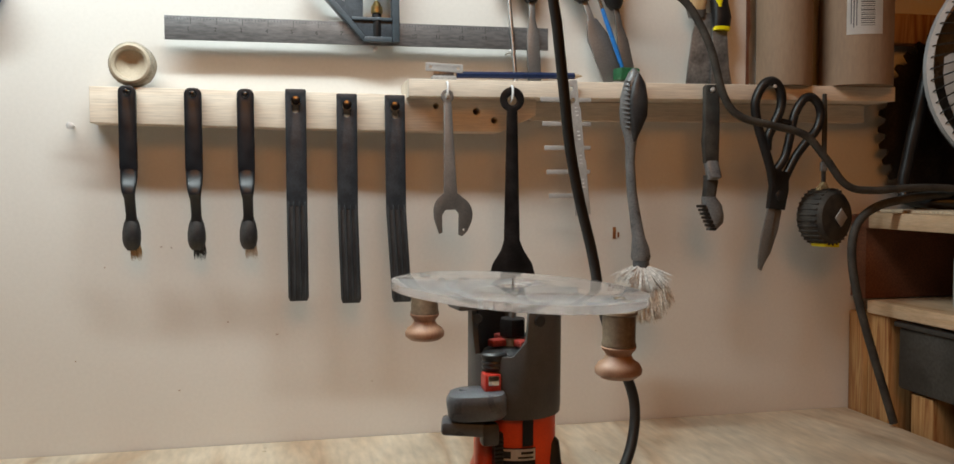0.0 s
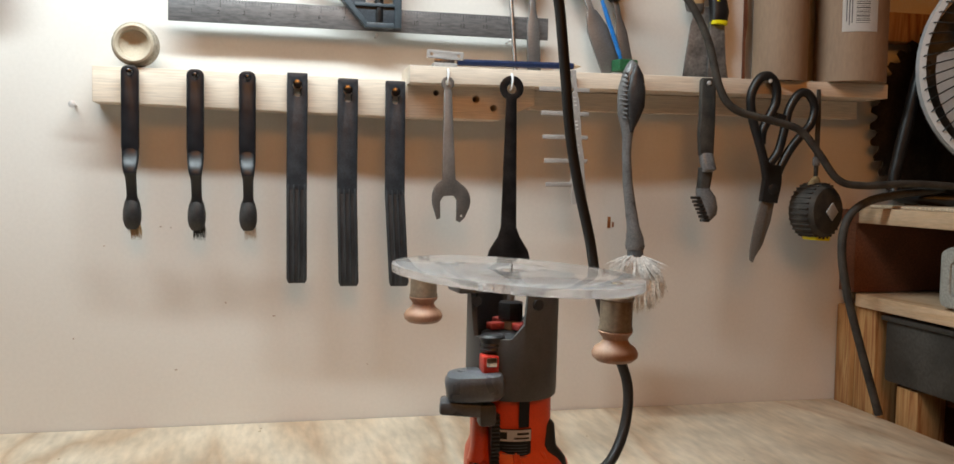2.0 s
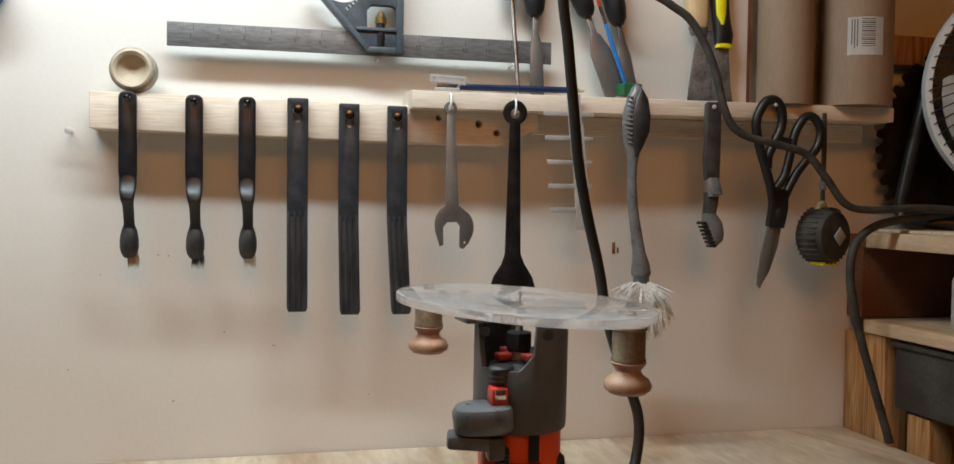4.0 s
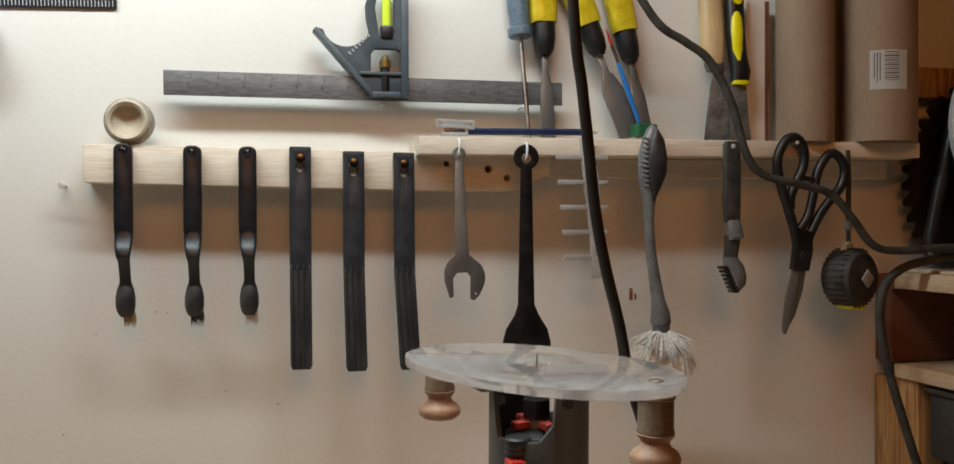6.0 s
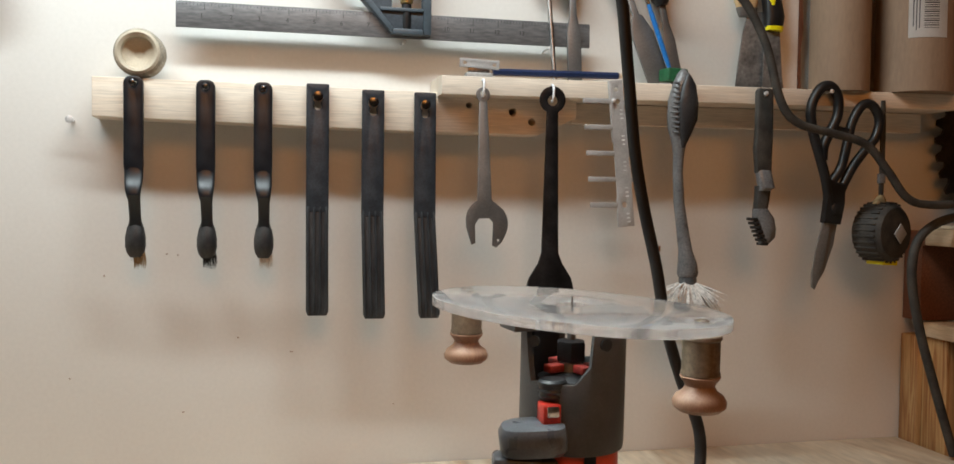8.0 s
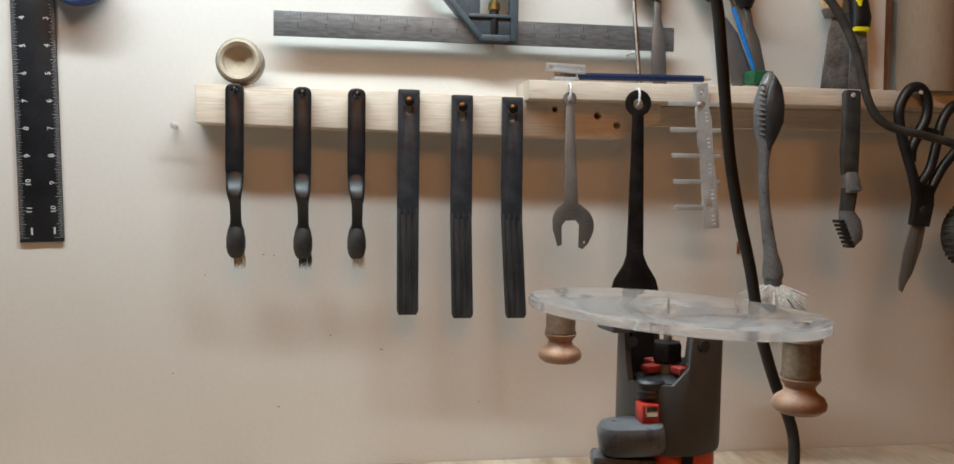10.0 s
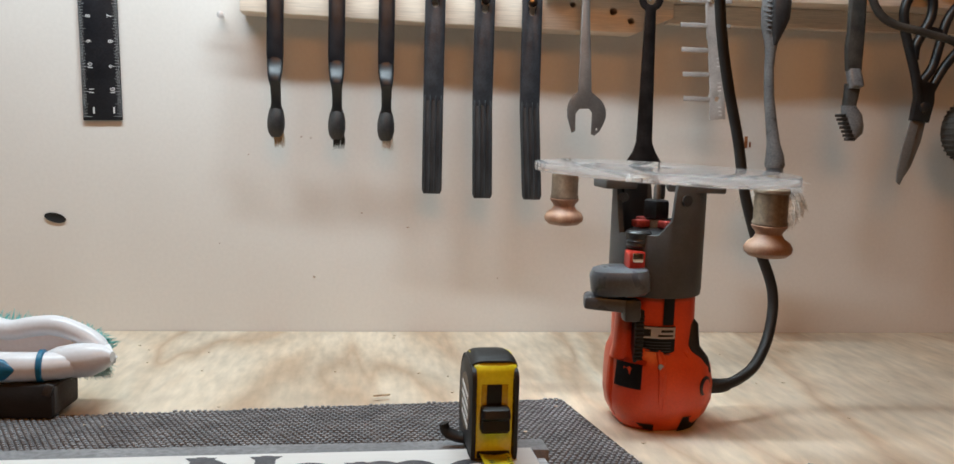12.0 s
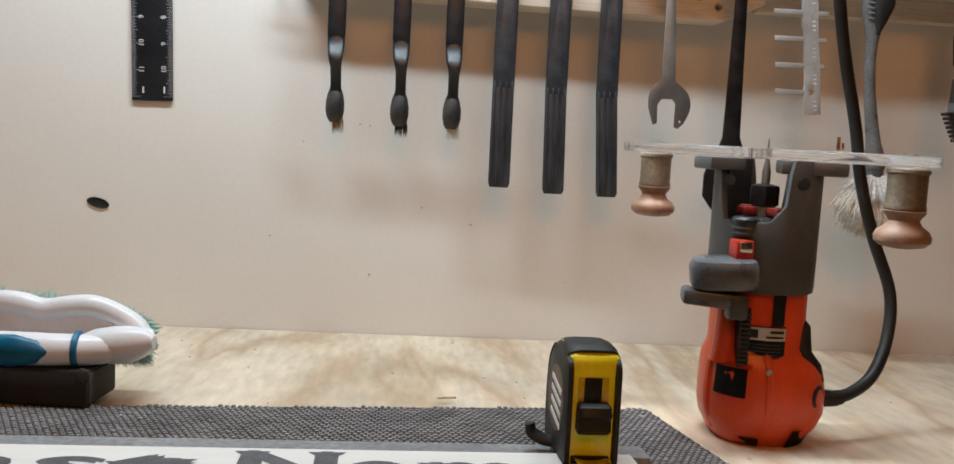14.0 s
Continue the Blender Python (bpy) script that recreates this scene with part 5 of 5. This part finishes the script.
part("power_cord", tube([(0.056, -0.0135, 0.0315), (0.07, -0.009, 0.0345), (0.088, 0.0, 0.045), (0.1035, 0.014, 0.068), (0.108, 0.024, 0.1), (0.0935, 0.028, 0.14), (0.0805, 0.028, 0.18), (0.0725, 0.028, 0.22), (0.061, 0.028, 0.265), (0.053, 0.028, 0.305), (0.0475, 0.028, 0.35), (0.0415, 0.028, 0.4), (0.0355, 0.028, 0.445), (0.024, 0.028, 0.6)], 0.0043, 12, 8), M["rubber"], rt, "thick black power cord")

# clear base plate with two turned handles
AX = Vector((0.573, -0.8195, 0))
PX, PY = 0.2235, -0.324
bp_ = thing("base_plate", "dusty clear acrylic oval router base with wooden knobs", "router base", (PX, PY, 0.1899), turn=(1.8, 0, 0))
oval = []
for i in range(72):
    a = 2 * math.pi * i / 72
    c, s = math.cos(a), math.sin(a)
    u, v = 0.109 * math.copysign(abs(c) ** 0.92, c), 0.068 * math.copysign(abs(s) ** 0.92, s)
    oval.append((u * AX.x - v * AX.y, u * AX.y + v * AX.x))
plate = part("plate", sheet(oval, [circle(RX - PX, -0.0061 + RY - PY, 0.011, 24)], 0.0, 0.0066, 0.0008, flat=True), M["acrylic"], bp_, "dusty clear acrylic plate")
plate.visible_shadow = False
for s in (-0.095, 0.095):
    kx, ky = AX.x * s, AX.y * s
    kn = part("knob", lathe([(0.0095, -0.0248), (0.0122, -0.026), (0.0116, -0.0275), (0.0094, -0.0302), (0.0088, -0.0318), (0.0104, -0.0348), (0.0145, -0.0376), (0.0163, -0.0412), (0.0158, -0.0442), (0.0125, -0.047), (0.006, -0.0482), (0.0001, -0.0484)], (kx, ky, 0), 32), M["knob"], bp_, "turned reddish wooden knob")
    part("sleeve", lathe([(0.0108, -0.0004), (0.0122, -0.0015), (0.0124, -0.0034), (0.0113, -0.0045), (0.0113, -0.0225), (0.0119, -0.0238), (0.0119, -0.025), (0.0108, -0.0258), (0.009, -0.026)], (kx, ky, 0), 14), M["sleeve"], kn, "dull bronze sleeve")
    part("screw_head", lathe([(0.0048, 0.0067), (0.0048, 0.0072), (0.003, 0.008), (0.0005, 0.0082)], (kx, ky, 0), 16), M["chrome"], kn)

# ---------- bench things ----------
# non-slip liner
ln_ = thing("non_slip_liner", "dark grey open-weave non-slip liner mat", "mat", (0, 0, 0))
# Near-black sheet under the weave, added to make its open gaps read dark.
part("sheet", sheet([(-0.43, -0.322), (-0.196, -0.302), (0.0505, -0.2765), (0.168, -0.267), (0.218, -0.59), (-0.43, -0.615)], (), 0.0004, 0.0016, flat=True), M["mat_gap"], ln_)
verts, faces = [], []
rnd = random.Random(4)
pitch = 0.0044
for j in range(82):
    for i in range(150):
        y = -0.265 - j * pitch
        x = -0.42 + i * pitch + (pitch / 2 if j % 2 else 0)
        edge_r = 0.166 + (-0.268 - y) * 0.157
        back = -0.3215 + (x + 0.42) * 0.091
        if x > edge_r or y > back or y < -0.594 or (x < 0.112 and y < -0.474):
            continue
        w, h, zt = pitch * 0.4, pitch * 0.36, 0.003 + rnd.uniform(-0.0003, 0.0003)
        n0 = len(verts)
        verts += [(x - w, y - h, 0.0012), (x + w, y - h, 0.0012), (x + w, y + h, 0.0012), (x - w, y + h, 0.0012)]
        verts += [(x - w * 0.72, y - h * 0.72, zt), (x + w * 0.72, y - h * 0.72, zt), (x + w * 0.72, y + h * 0.72, zt), (x - w * 0.72, y + h * 0.72, zt)]
        faces += [(n0 + 4, n0 + 5, n0 + 6, n0 + 7), (n0, n0 + 1, n0 + 5, n0 + 4), (n0 + 1, n0 + 2, n0 + 6, n0 + 5), (n0 + 2, n0 + 3, n0 + 7, n0 + 6), (n0 + 3, n0, n0 + 4, n0 + 7)]
me = bpy.data.meshes.new("weave")
me.from_pydata(verts, [], faces)
me.materials.append(M["mat_grey"])
wv = new("weave", me)
wv.parent = ln_
tagged(wv, "raised grey weave", kind="stuff")

# sign on its backing board
sg = thing("wooden_sign", "whitewashed wooden sign with charcoal lettering and hearts", "sign", (0.002, -0.018, 0.014), turn=(0, 0, 1.8))
SX0, SX1, SY0, SY1 = -0.40, 0.096, -0.604, -0.433
part("backing_board", box(SX0 - 0.012, SX1 + 0.014, SY0 - 0.03, SY1 + 0.001, -0.0103, -0.0002, 0.003, 3), M["slab_brown"], sg, "brown stained backing board")
part("backing_top", box(SX0 - 0.007, SX1 + 0.009, SY0 - 0.0265, SY1 - 0.002, -0.0002, 0.0006, 0.0002), M["sign_white"], sg, "pale rubbed backing edge")
part("lower_edge", box(SX0 - 0.006, SX1 + 0.0002, SY0 - 0.0078, SY1, 0.0006, 0.0028, 0.0002), M["slab_brown"], sg, "brown stained lower edge")
part("back_margin", box(SX0 - 0.009, SX1 + 0.01, SY1 + 0.0002, SY1 + 0.021, -0.0098, 0.0088, 0.0008), M["margin"], sg, "plain grey back margin")
part("side_margin", box(SX1 + 0.0006, SX1 + 0.0075, SY0 - 0.004, SY1, 0.0007, 0.0036, 0.0006), M["sign_grey"], sg, "plain grey side margin")
slope = bmesh.new()
rings_mesh(slope, [[(SX0 - 0.006, SY0 - 0.0072, 0.0028), (SX1, SY0 - 0.0072, 0.0028), (SX1, SY1 - 0.0008, 0.0028), (SX0 - 0.006, SY1 - 0.0008, 0.0028)],
                   [(SX0 - 0.006, SY0 - 0.0068, 0.0034), (SX1, SY0 - 0.0068, 0.0034), (SX1, SY1 - 0.0008, 0.0034), (SX0 - 0.006, SY1 - 0.0008, 0.0034)],
                   [(SX0 + 0.002, SY0 + 0.0022, 0.0106), (SX1 - 0.002, SY0 + 0.0022, 0.0106), (SX1 - 0.002, SY1 - 0.0012, 0.0106), (SX0 + 0.002, SY1 - 0.0012, 0.0106)],
                   [(SX0 + 0.0026, SY0 + 0.0028, 0.0108), (SX1 - 0.0026, SY0 + 0.0028, 0.0108), (SX1 - 0.0026, SY1 - 0.0016, 0.0108), (SX0 + 0.0026, SY1 - 0.0016, 0.0108)]])
part("grey_edge", slope, M["sign_grey"], sg, "sloping grey painted edge")
part("face", box(SX0 + 0.003, SX1 - 0.003, SY0 + 0.003, SY1 - 0.003, 0.0108, 0.0116, 0.0003), M["sign_white"], sg, "whitewashed face")
ZT = 0.0117


def word(body, x, y, width, height, halo, bold):
    slab = height * 0.13
    if halo:
        part("halo", moved(text_mesh(body, height * 1.35, bold + halo, 0, width + 2 * halo, height + 2 * halo, slab + halo * 0.5), Matrix.Translation((x - halo, y - halo, ZT))), M["burnt"], sg, "scorched orange outline")
    part("lettering", moved(text_mesh(body, height * 1.35, bold, 0, width, height, slab), Matrix.Translation((x, y, ZT + (0.00018 if halo else 0)))), M["ink"], sg, "charcoal grey lettering")


word("Last", -0.2945, -0.484, 0.167, 0.044, 0, 0.0024)
word("Name", -0.1125, -0.484, 0.184, 0.044, 0, 0.0024)
word("Your", -0.22, -0.5165, 0.079, 0.02, 0.0021, 0.0011)
word("Date", -0.1315, -0.5165, 0.069, 0.02, 0.0021, 0.0011)
word("Here", -0.053, -0.5165, 0.074, 0.02, 0.0021, 0.0011)
word("Name", -0.2785, -0.5645, 0.118, 0.022, 0.002, 0.0012)
word("Name", -0.037, -0.5645, 0.106, 0.022, 0.002, 0.0012)


def heart(cx, cy, w, h, turn, grow=0.0):
    pts = []
    for i in range(60):
        a = 2 * math.pi * i / 60
        x, y = 16 * math.sin(a) ** 3, 13 * math.cos(a) - 5 * math.cos(2 * a) - 2 * math.cos(3 * a) - math.cos(4 * a)
        x, y = x / 32 * (w + 2 * grow), (y + 2.5) / 29 * (h + 2 * grow)
        c, s = math.cos(radians(turn)), math.sin(radians(turn))
        pts.append((cx + x * c - y * s, cy + x * s + y * c))
    return pts


for cx, cy, t_ in ((-0.1155, -0.551, 12), (-0.0755, -0.560, -6)):
    part("halo", sheet(heart(cx, cy, 0.0575, 0.045, t_, 0.0014), (), ZT - 0.0003, ZT + 0.0001 + 0.00005 * (t_ > 0), flat=True), M["burnt"], sg, "scorched orange outline")
    part("heart", sheet(heart(cx, cy, 0.0575, 0.045, t_), (), ZT - 0.0003, ZT + 0.0003 + 0.00005 * (t_ > 0), flat=True), M["ink"], sg, "charcoal painted heart")
part("wood_knot", lathe([(0.0001, 0), (0.0048, 0), (0.004, 0.0002), (0.0001, 0.0002)], (0.042, -0.528, ZT), 16), M["knot"], sg)

# router cutter lying on the sign
bit = thing("engraving_bit", "bright steel engraving bit with a dark point", "router bit", (-0.2365, -0.5615, 0.0291), turn=(0, 0, 57))
part("shank", lathe([(0.0026, 0), (0.0031, 0.0006), (0.0031, 0.032), (0.0026, 0.033)], (0, 0, 0), 16, turn=(0, 90, 0)), M["chrome"], bit)
part("point", lathe([(0.0029, 0.0325), (0.0022, 0.04), (0.0003, 0.062)], (0, 0, 0), 12, turn=(0, 90, 0)), M["black_steel"], bit, "dark tapered point")

# yellow tape measure on the sign
ty = thing("tape_measure", "yellow and black tape measure with blade pulled out", "tape measure", (0.0818, -0.4395, 0.0259), turn=(0, 0, 2))
ty.scale = (0.94, 1.0, 0.945)
prof = [(-0.03, 0.0), (0.012, 0.0), (0.018, 0.008), (0.0195, 0.028), (0.017, 0.048), (0.006, 0.0605), (-0.008, 0.0635), (-0.0235, 0.0607), (-0.0285, 0.0575), (-0.03, 0.051)]


prof = [(q.x, q.z) for q in smooth_path([(p, 0, z) for p, z in prof], 4)]


def case_slice(x0, x1, grow=0.0, bevel=0.003):
    b = sheet([(p + math.copysign(grow, p), z + (grow if z > 0.03 else 0)) for p, z in prof], (), x0, x1, bevel)
    return moved(b, Matrix.Rotation(radians(90), 4, "Z") @ Matrix.Diagonal((1, -1, 1, 1)))


part("case_core", case_slice(-0.0136, 0.0152, 0.0, 0.0036), M["yellow"], ty, "yellow case front")
part("side_shell", case_slice(-0.0149, -0.0116, -0.003, 0.003), M["rubber"], ty, "black rubber side shell")
part("side_shell", case_slice(0.0116, 0.0157, -0.003, 0.003), M["rubber"], ty, "black rubber side shell")
cap = bmesh.new()
arc = smooth_path([(0, 0.0205, 0.03), (0, 0.0185, 0.0485), (0, 0.0075, 0.0612), (0, -0.008, 0.0646), (0, -0.0205, 0.064), (0, -0.0268, 0.0618)], 4)
rows = []
for q in arc:
    n_ = Vector((0, q.y + 0.006, q.z - 0.03)).normalized()
    rows.append([cap.verts.new(Vector((0.0004 + 0.0153 * s, q.y, q.z)) - n_ * 0.0055 * abs(s) ** 6) for s in (-1, -0.96, -0.9, -0.8, -0.6, -0.3, 0, 0.3, 0.6, 0.8, 0.9, 0.96, 1)])
for a, b in zip(rows, rows[1:]):
    for i in range(12):
        cap.faces.new((a[i], a[i + 1], b[i + 1], b[i]))
bmesh.ops.recalc_face_normals(cap, faces=cap.faces[:])
bmesh.ops.solidify(cap, geom=cap.faces[:], thickness=0.0016)
part("top_cover", cap, M["rubber"], ty, "black rubber top cover")
part("slide_track", box(-0.005, 0.0045, -0.0308, -0.0296, 0.021, 0.0475, 0.0004), M["black"], ty)
part("slide_lock", loft([(0, -0.033, 0.018, 0.0085, 0.003), (0, -0.0335, 0.02, 0.0095, 0.0045), (0, -0.0335, 0.026, 0.0095, 0.003), (0, -0.0345, 0.0285, 0.0095, 0.005), (0, -0.0335, 0.033, 0.0092, 0.0045), (0, -0.032, 0.0345, 0.008, 0.003)], 16, 5), M["black"], ty, "black slide lock")
part("track_side", box(-0.0085, -0.005, -0.0304, -0.0296, 0.03, 0.0475, 0.0004), M["amber"], ty)
part("track_side", box(0.0045, 0.0085, -0.0304, -0.0296, 0.03, 0.0475, 0.0004), M["amber"], ty)
part("mouth", box(-0.0105, 0.0105, -0.0315, -0.0285, 0.0005, 0.0048, 0.0008), M["black"], ty)
part("side_label", moved(lathe([(0.0001, 0), (0.0185, 0), (0.0185, 0.0006), (0.0001, 0.0006)], (0, 0, 0), 28), pose(-0.0146, -0.006, 0.03, 0, -90, 0)), M["sleeve"], ty, "dull printed side disc")
for k in range(4):
    part("print_bar", moved(box(-0.012, 0.012, -0.0014, 0.0014, 0.0005, 0.0009), pose(-0.0147, -0.008, 0.019 + 0.0065 * k, 0, -90, 0) @ pose(0, 0, 0, 0, 0, 78)), M["paper"], ty)
part("belt_clip", box(0.0143, 0.0168, -0.008, 0.012, 0.028, 0.05, 0.001), M["sleeve"], ty)
part("thumb_tab", tube([(-0.012, 0.0, 0.003), (-0.019, 0.001, 0.0035), (-0.026, 0.002, 0.007), (-0.0275, 0.002, 0.0125)], 0.0042, 10, 5, flat=0.5), M["rubber"], ty, "black rubber tab")
blade = bmesh.new()
rows = []
N = 44
for i in range(N + 1):
    u = i / N
    y, z = -0.029 - 0.30 * u, 0.0026 - 0.0012 * u
    x = 0.0 + 0.006 * u
    rows.append([blade.verts.new((x + 0.0092 * s, y, z + 0.0012 * s * s)) for s in (-1, -0.5, 0, 0.5, 1)])
for a, b in zip(rows, rows[1:]):
    for i in range(4):
        blade.faces.new((a[i], a[i + 1], b[i + 1], b[i]))
bmesh.ops.solidify(blade, geom=blade.faces[:], thickness=0.0003)
bl_ = part("blade", blade, M["tape_yellow"], ty, "yellow printed steel blade")
for k in range(1, 90):
    y = -0.033 - k * 0.003175
    u = (-0.029 - y) / 0.3
    x, z, h = 0.006 * u, 0.0032 - 0.0012 * u, (0.006 if k % 8 == 0 else (0.0035 if k % 4 == 0 else 0.0022))
    part("tick", box(x + 0.009 - h, x + 0.009, y - 0.00016, y + 0.00016, z + 0.0005, z + 0.0008), M["mark"], bl_)
    if k % 8 == 4:
        n_ = 14 - k // 8
        if n_ > 0:
            b = text_mesh(str(n_), 0.0048, 0.0001, 0.0004)
            part("numeral", moved(b, Matrix.Translation((x - 0.0055, y + 0.002, z + 0.0003)) @ Matrix.Rotation(radians(-90), 4, "Z")), M["red_mark"] if n_ in (10, 4) else M["mark"], bl_)

# sanding sponge and scrub brush on it
sp = thing("sanding_sponge", "black abrasive sanding sponge with a torn corner", "sanding block", (-0.2665, -0.288, 0.0037), turn=(0, 0, -4))
part("sponge", box(-0.05, 0.05, -0.0245, 0.0245, 0, 0.0245, 0.002, 2), M["sand"], sp)
part("bare_end", box(0.0496, 0.0507, -0.022, 0.022, 0.002, 0.0225, 0.0004), M["sand_side"], sp, "bare grey foam end")
part("torn_flap", moved(box(-0.004, 0.002, -0.001, 0.001, -0.003, 0.006, 0.0006), pose(0.0475, -0.0248, 0.0195, 0, 20, 8)), M["sand_side"], sp)

wb = thing("scrub_brush", "white scrub brush with blue grip and teal bristles", "brush", (-0.257, -0.2855, 0.0282), turn=(0, 0, -4))
part("handle", tube([(-0.083, -0.016, 0.0105), (-0.07, -0.017, 0.0105), (-0.03, -0.018, 0.0105), (0.01, -0.017, 0.0105), (0.04, -0.012, 0.011), (0.062, -0.004, 0.014), (0.073, 0.003, 0.017)], 0.0095, 16, 6, taper=lambda u: 0.82 + 0.45 * math.sin(math.pi * min(u * 1.1, 1)) * (1 - 0.35 * u)), M["white_plastic"], wb)
# Pale disc paints the lit background seen through the hanging hole.
part("hang_hole", lathe([(0.0042, 0), (0.0042, 0.0006)], (-0.0755, -0.0253, 0.0108), 18, turn=(90, 0, 0)), M["paper"], wb, "pale disc painted as the lit view through the hanging hole")
part("grip", moved(loft([(0, 0, -0.031, 0.002, 0.002), (0, 0, -0.026, 0.0065, 0.004), (0, 0, -0.012, 0.0102, 0.0058), (0, 0, 0.006, 0.0108, 0.006), (0, 0, 0.02, 0.0075, 0.0045), (0, 0, 0.028, 0.0015, 0.0015)], 18), pose(-0.0135, -0.0262, 0.0108, 0, 90, 0)), M["blue_grip"], wb, "ribbed blue rubber grip")
part("band", moved(lathe([(0.0112, -0.0022), (0.0124, -0.0016), (0.0124, 0.0016), (0.0112, 0.0022)], n=22), pose(0.0285, -0.0145, 0.0109, 0, 90, 8)), M["blue_grip"], wb, "blue ring")
part("body", tube([(0.064, 0.004, 0.0165), (0.06, 0.007, 0.0235), (0.046, 0.008, 0.0315), (0.03, 0.008, 0.0365), (0.014, 0.008, 0.0355), (-0.004, 0.008, 0.0325), (-0.02, 0.008, 0.036), (-0.036, 0.008, 0.0365), (-0.049, 0.008, 0.03), (-0.058, 0.006, 0.018), (-0.066, 0.0, 0.010)], 0.0072, 14, 6, taper=lambda u: 1.0 + 0.1 * math.sin(math.pi * u)), M["white_plastic"], wb, "white moulded loop handle")
back = sheet([(-0.064, 0.008), (-0.056, 0.02), (-0.047, 0.031), (-0.036, 0.0365), (-0.02, 0.036), (-0.004, 0.033), (0.014, 0.036), (0.03, 0.0365), (0.046, 0.032), (0.064, 0.022), (0.074, 0.012), (0.06, 0.006)], (), 0.004, 0.0145, 0.001)
part("back_panel", back, M["white_plastic"], wb, "white moulded recess")
part("sole", sheet([(-0.058, 0.004), (-0.05, 0.028), (-0.036, 0.037), (0.03, 0.037), (0.048, 0.03), (0.066, 0.02), (0.074, 0.012), (0.068, 0.004), (0.05, 0.0), (-0.04, 0.0)], (), 0.0085, 0.0175, 0.004), M["white_plastic"], wb, "white moulded brush sole")
part("nose", moved(loft([(0, 0, 0.028, 0.004, 0.008), (0.001, 0, 0.036, 0.009, 0.0125), (0.002, 0, 0.05, 0.013, 0.0125), (0.001, 0, 0.062, 0.0125, 0.011), (-0.001, 0, 0.072, 0.0095, 0.008), (-0.002, 0, 0.078, 0.004, 0.004)], 20), pose(0, -0.001, 0.0155, 0, 90, 0) @ Matrix.Rotation(radians(6), 4, "X")), M["white_plastic"], wb)
part("bristles", tuft(1400, lambda u, v: (0.003 + 0.058 * u, 0.016, 0.018 + 0.014 * v * (1 - 0.4 * max(u, 0))), lambda u, v, r: (0.002 + 0.06 * u, 0.03 + r.uniform(0, 0.006), 0.019 + 0.0245 * v * (1 - 0.72 * max(u, 0) ** 2)), 0.0004, seed=12), M["teal"], wb, "teal and white bristles")
part("tip_tuft", tuft(420, lambda u, v: (0.053 + 0.01 * u, 0.01 + 0.008 * v, 0.008), lambda u, v, r: (0.056 + 0.014 * u, 0.014 + 0.01 * v, -0.002 + r.uniform(-0.004, 0.004)), 0.0004, seed=13), M["teal_pale"], wb)

# marked steel strip at the bench edge
st = thing("printed_strip", "clear plastic strip with printed scale standing on the bench", "strip", (0.294, -0.445, 0.0), turn=(0, 0, -40))
part("strip", box(0.0, 0.12, -0.0015, 0.0015, 0.0, 0.0105, 0.0005), M["frosted"], st)
for k in range(8):
    part("print_bar", box(0.008 + k * 0.012, 0.0165 + k * 0.012, -0.0018, -0.0015, 0.006, 0.0082), M["clamp"], st)
    part("print_bar", box(0.02 + k * 0.012, 0.027 + k * 0.012, -0.0018, -0.0015, 0.0022, 0.0038), M["clamp"], st)

# wood chips and specks
rnd = random.Random(21)
chips = bmesh.new()
for _ in range(40):
    x, y = rnd.uniform(-0.35, 0.6), rnd.uniform(-0.4, -0.02)
    w = rnd.uniform(0.0005, 0.0015)
    z = 0.0036 if (-0.4 < x < 0.17 and y < -0.25) else 0.0002
    box(x - w, x + w, y - w * 0.72, y + w * 0.72, z, z + 0.0005, bm=chips, turn=(0, 0, rnd.uniform(0, 180)))
solid("wood_chips", chips, M["whisk_wood"], "scattered pale wood chips on the bench", "chips", kind="stuff")
solid("wood_splinter", box(-0.007, 0.007, -0.0012, 0.0012, 0, 0.0016, 0.0004), M["whisk_wood"], "pale wood splinter on the liner", "splinter", at=(0.02, -0.262, 0.0036), turn=(0, 0, 12))
marks = bmesh.new()
for x, z, w, h in ((-0.065, 0.21, 0.0015, 0.001), (-0.055, 0.209, 0.001, 0.001), (0.0, 0.13, 0.0012, 0.0012), (0.05, 0.115, 0.0025, 0.0008), (-0.15, 0.095, 0.001, 0.001), (-0.05, 0.06, 0.0018, 0.001), (0.15, 0.06, 0.001, 0.0008), (0.33, 0.09, 0.0012, 0.001), (-0.12, 0.19, 0.001, 0.0012)):
    k = 0.6
    box(x - w * k, x + w * k, -0.0006, 0.0002, z - h * k, z + h * k, 0.0001, bm=marks)
solid("paint_chip", box(0.4262, 0.4298, -0.0006, 0.0002, 0.211, 0.224, 0.0001, bm=box(0.432, 0.434, -0.0006, 0.0002, 0.212, 0.218, 0.0001)), M["slab_brown"], "narrow brown chip in the wall paint", "chip", kind="structure")
solid("wall_marks", marks, M["knot"], "small faint scuffs in the wall paint", "marks", kind="stuff")
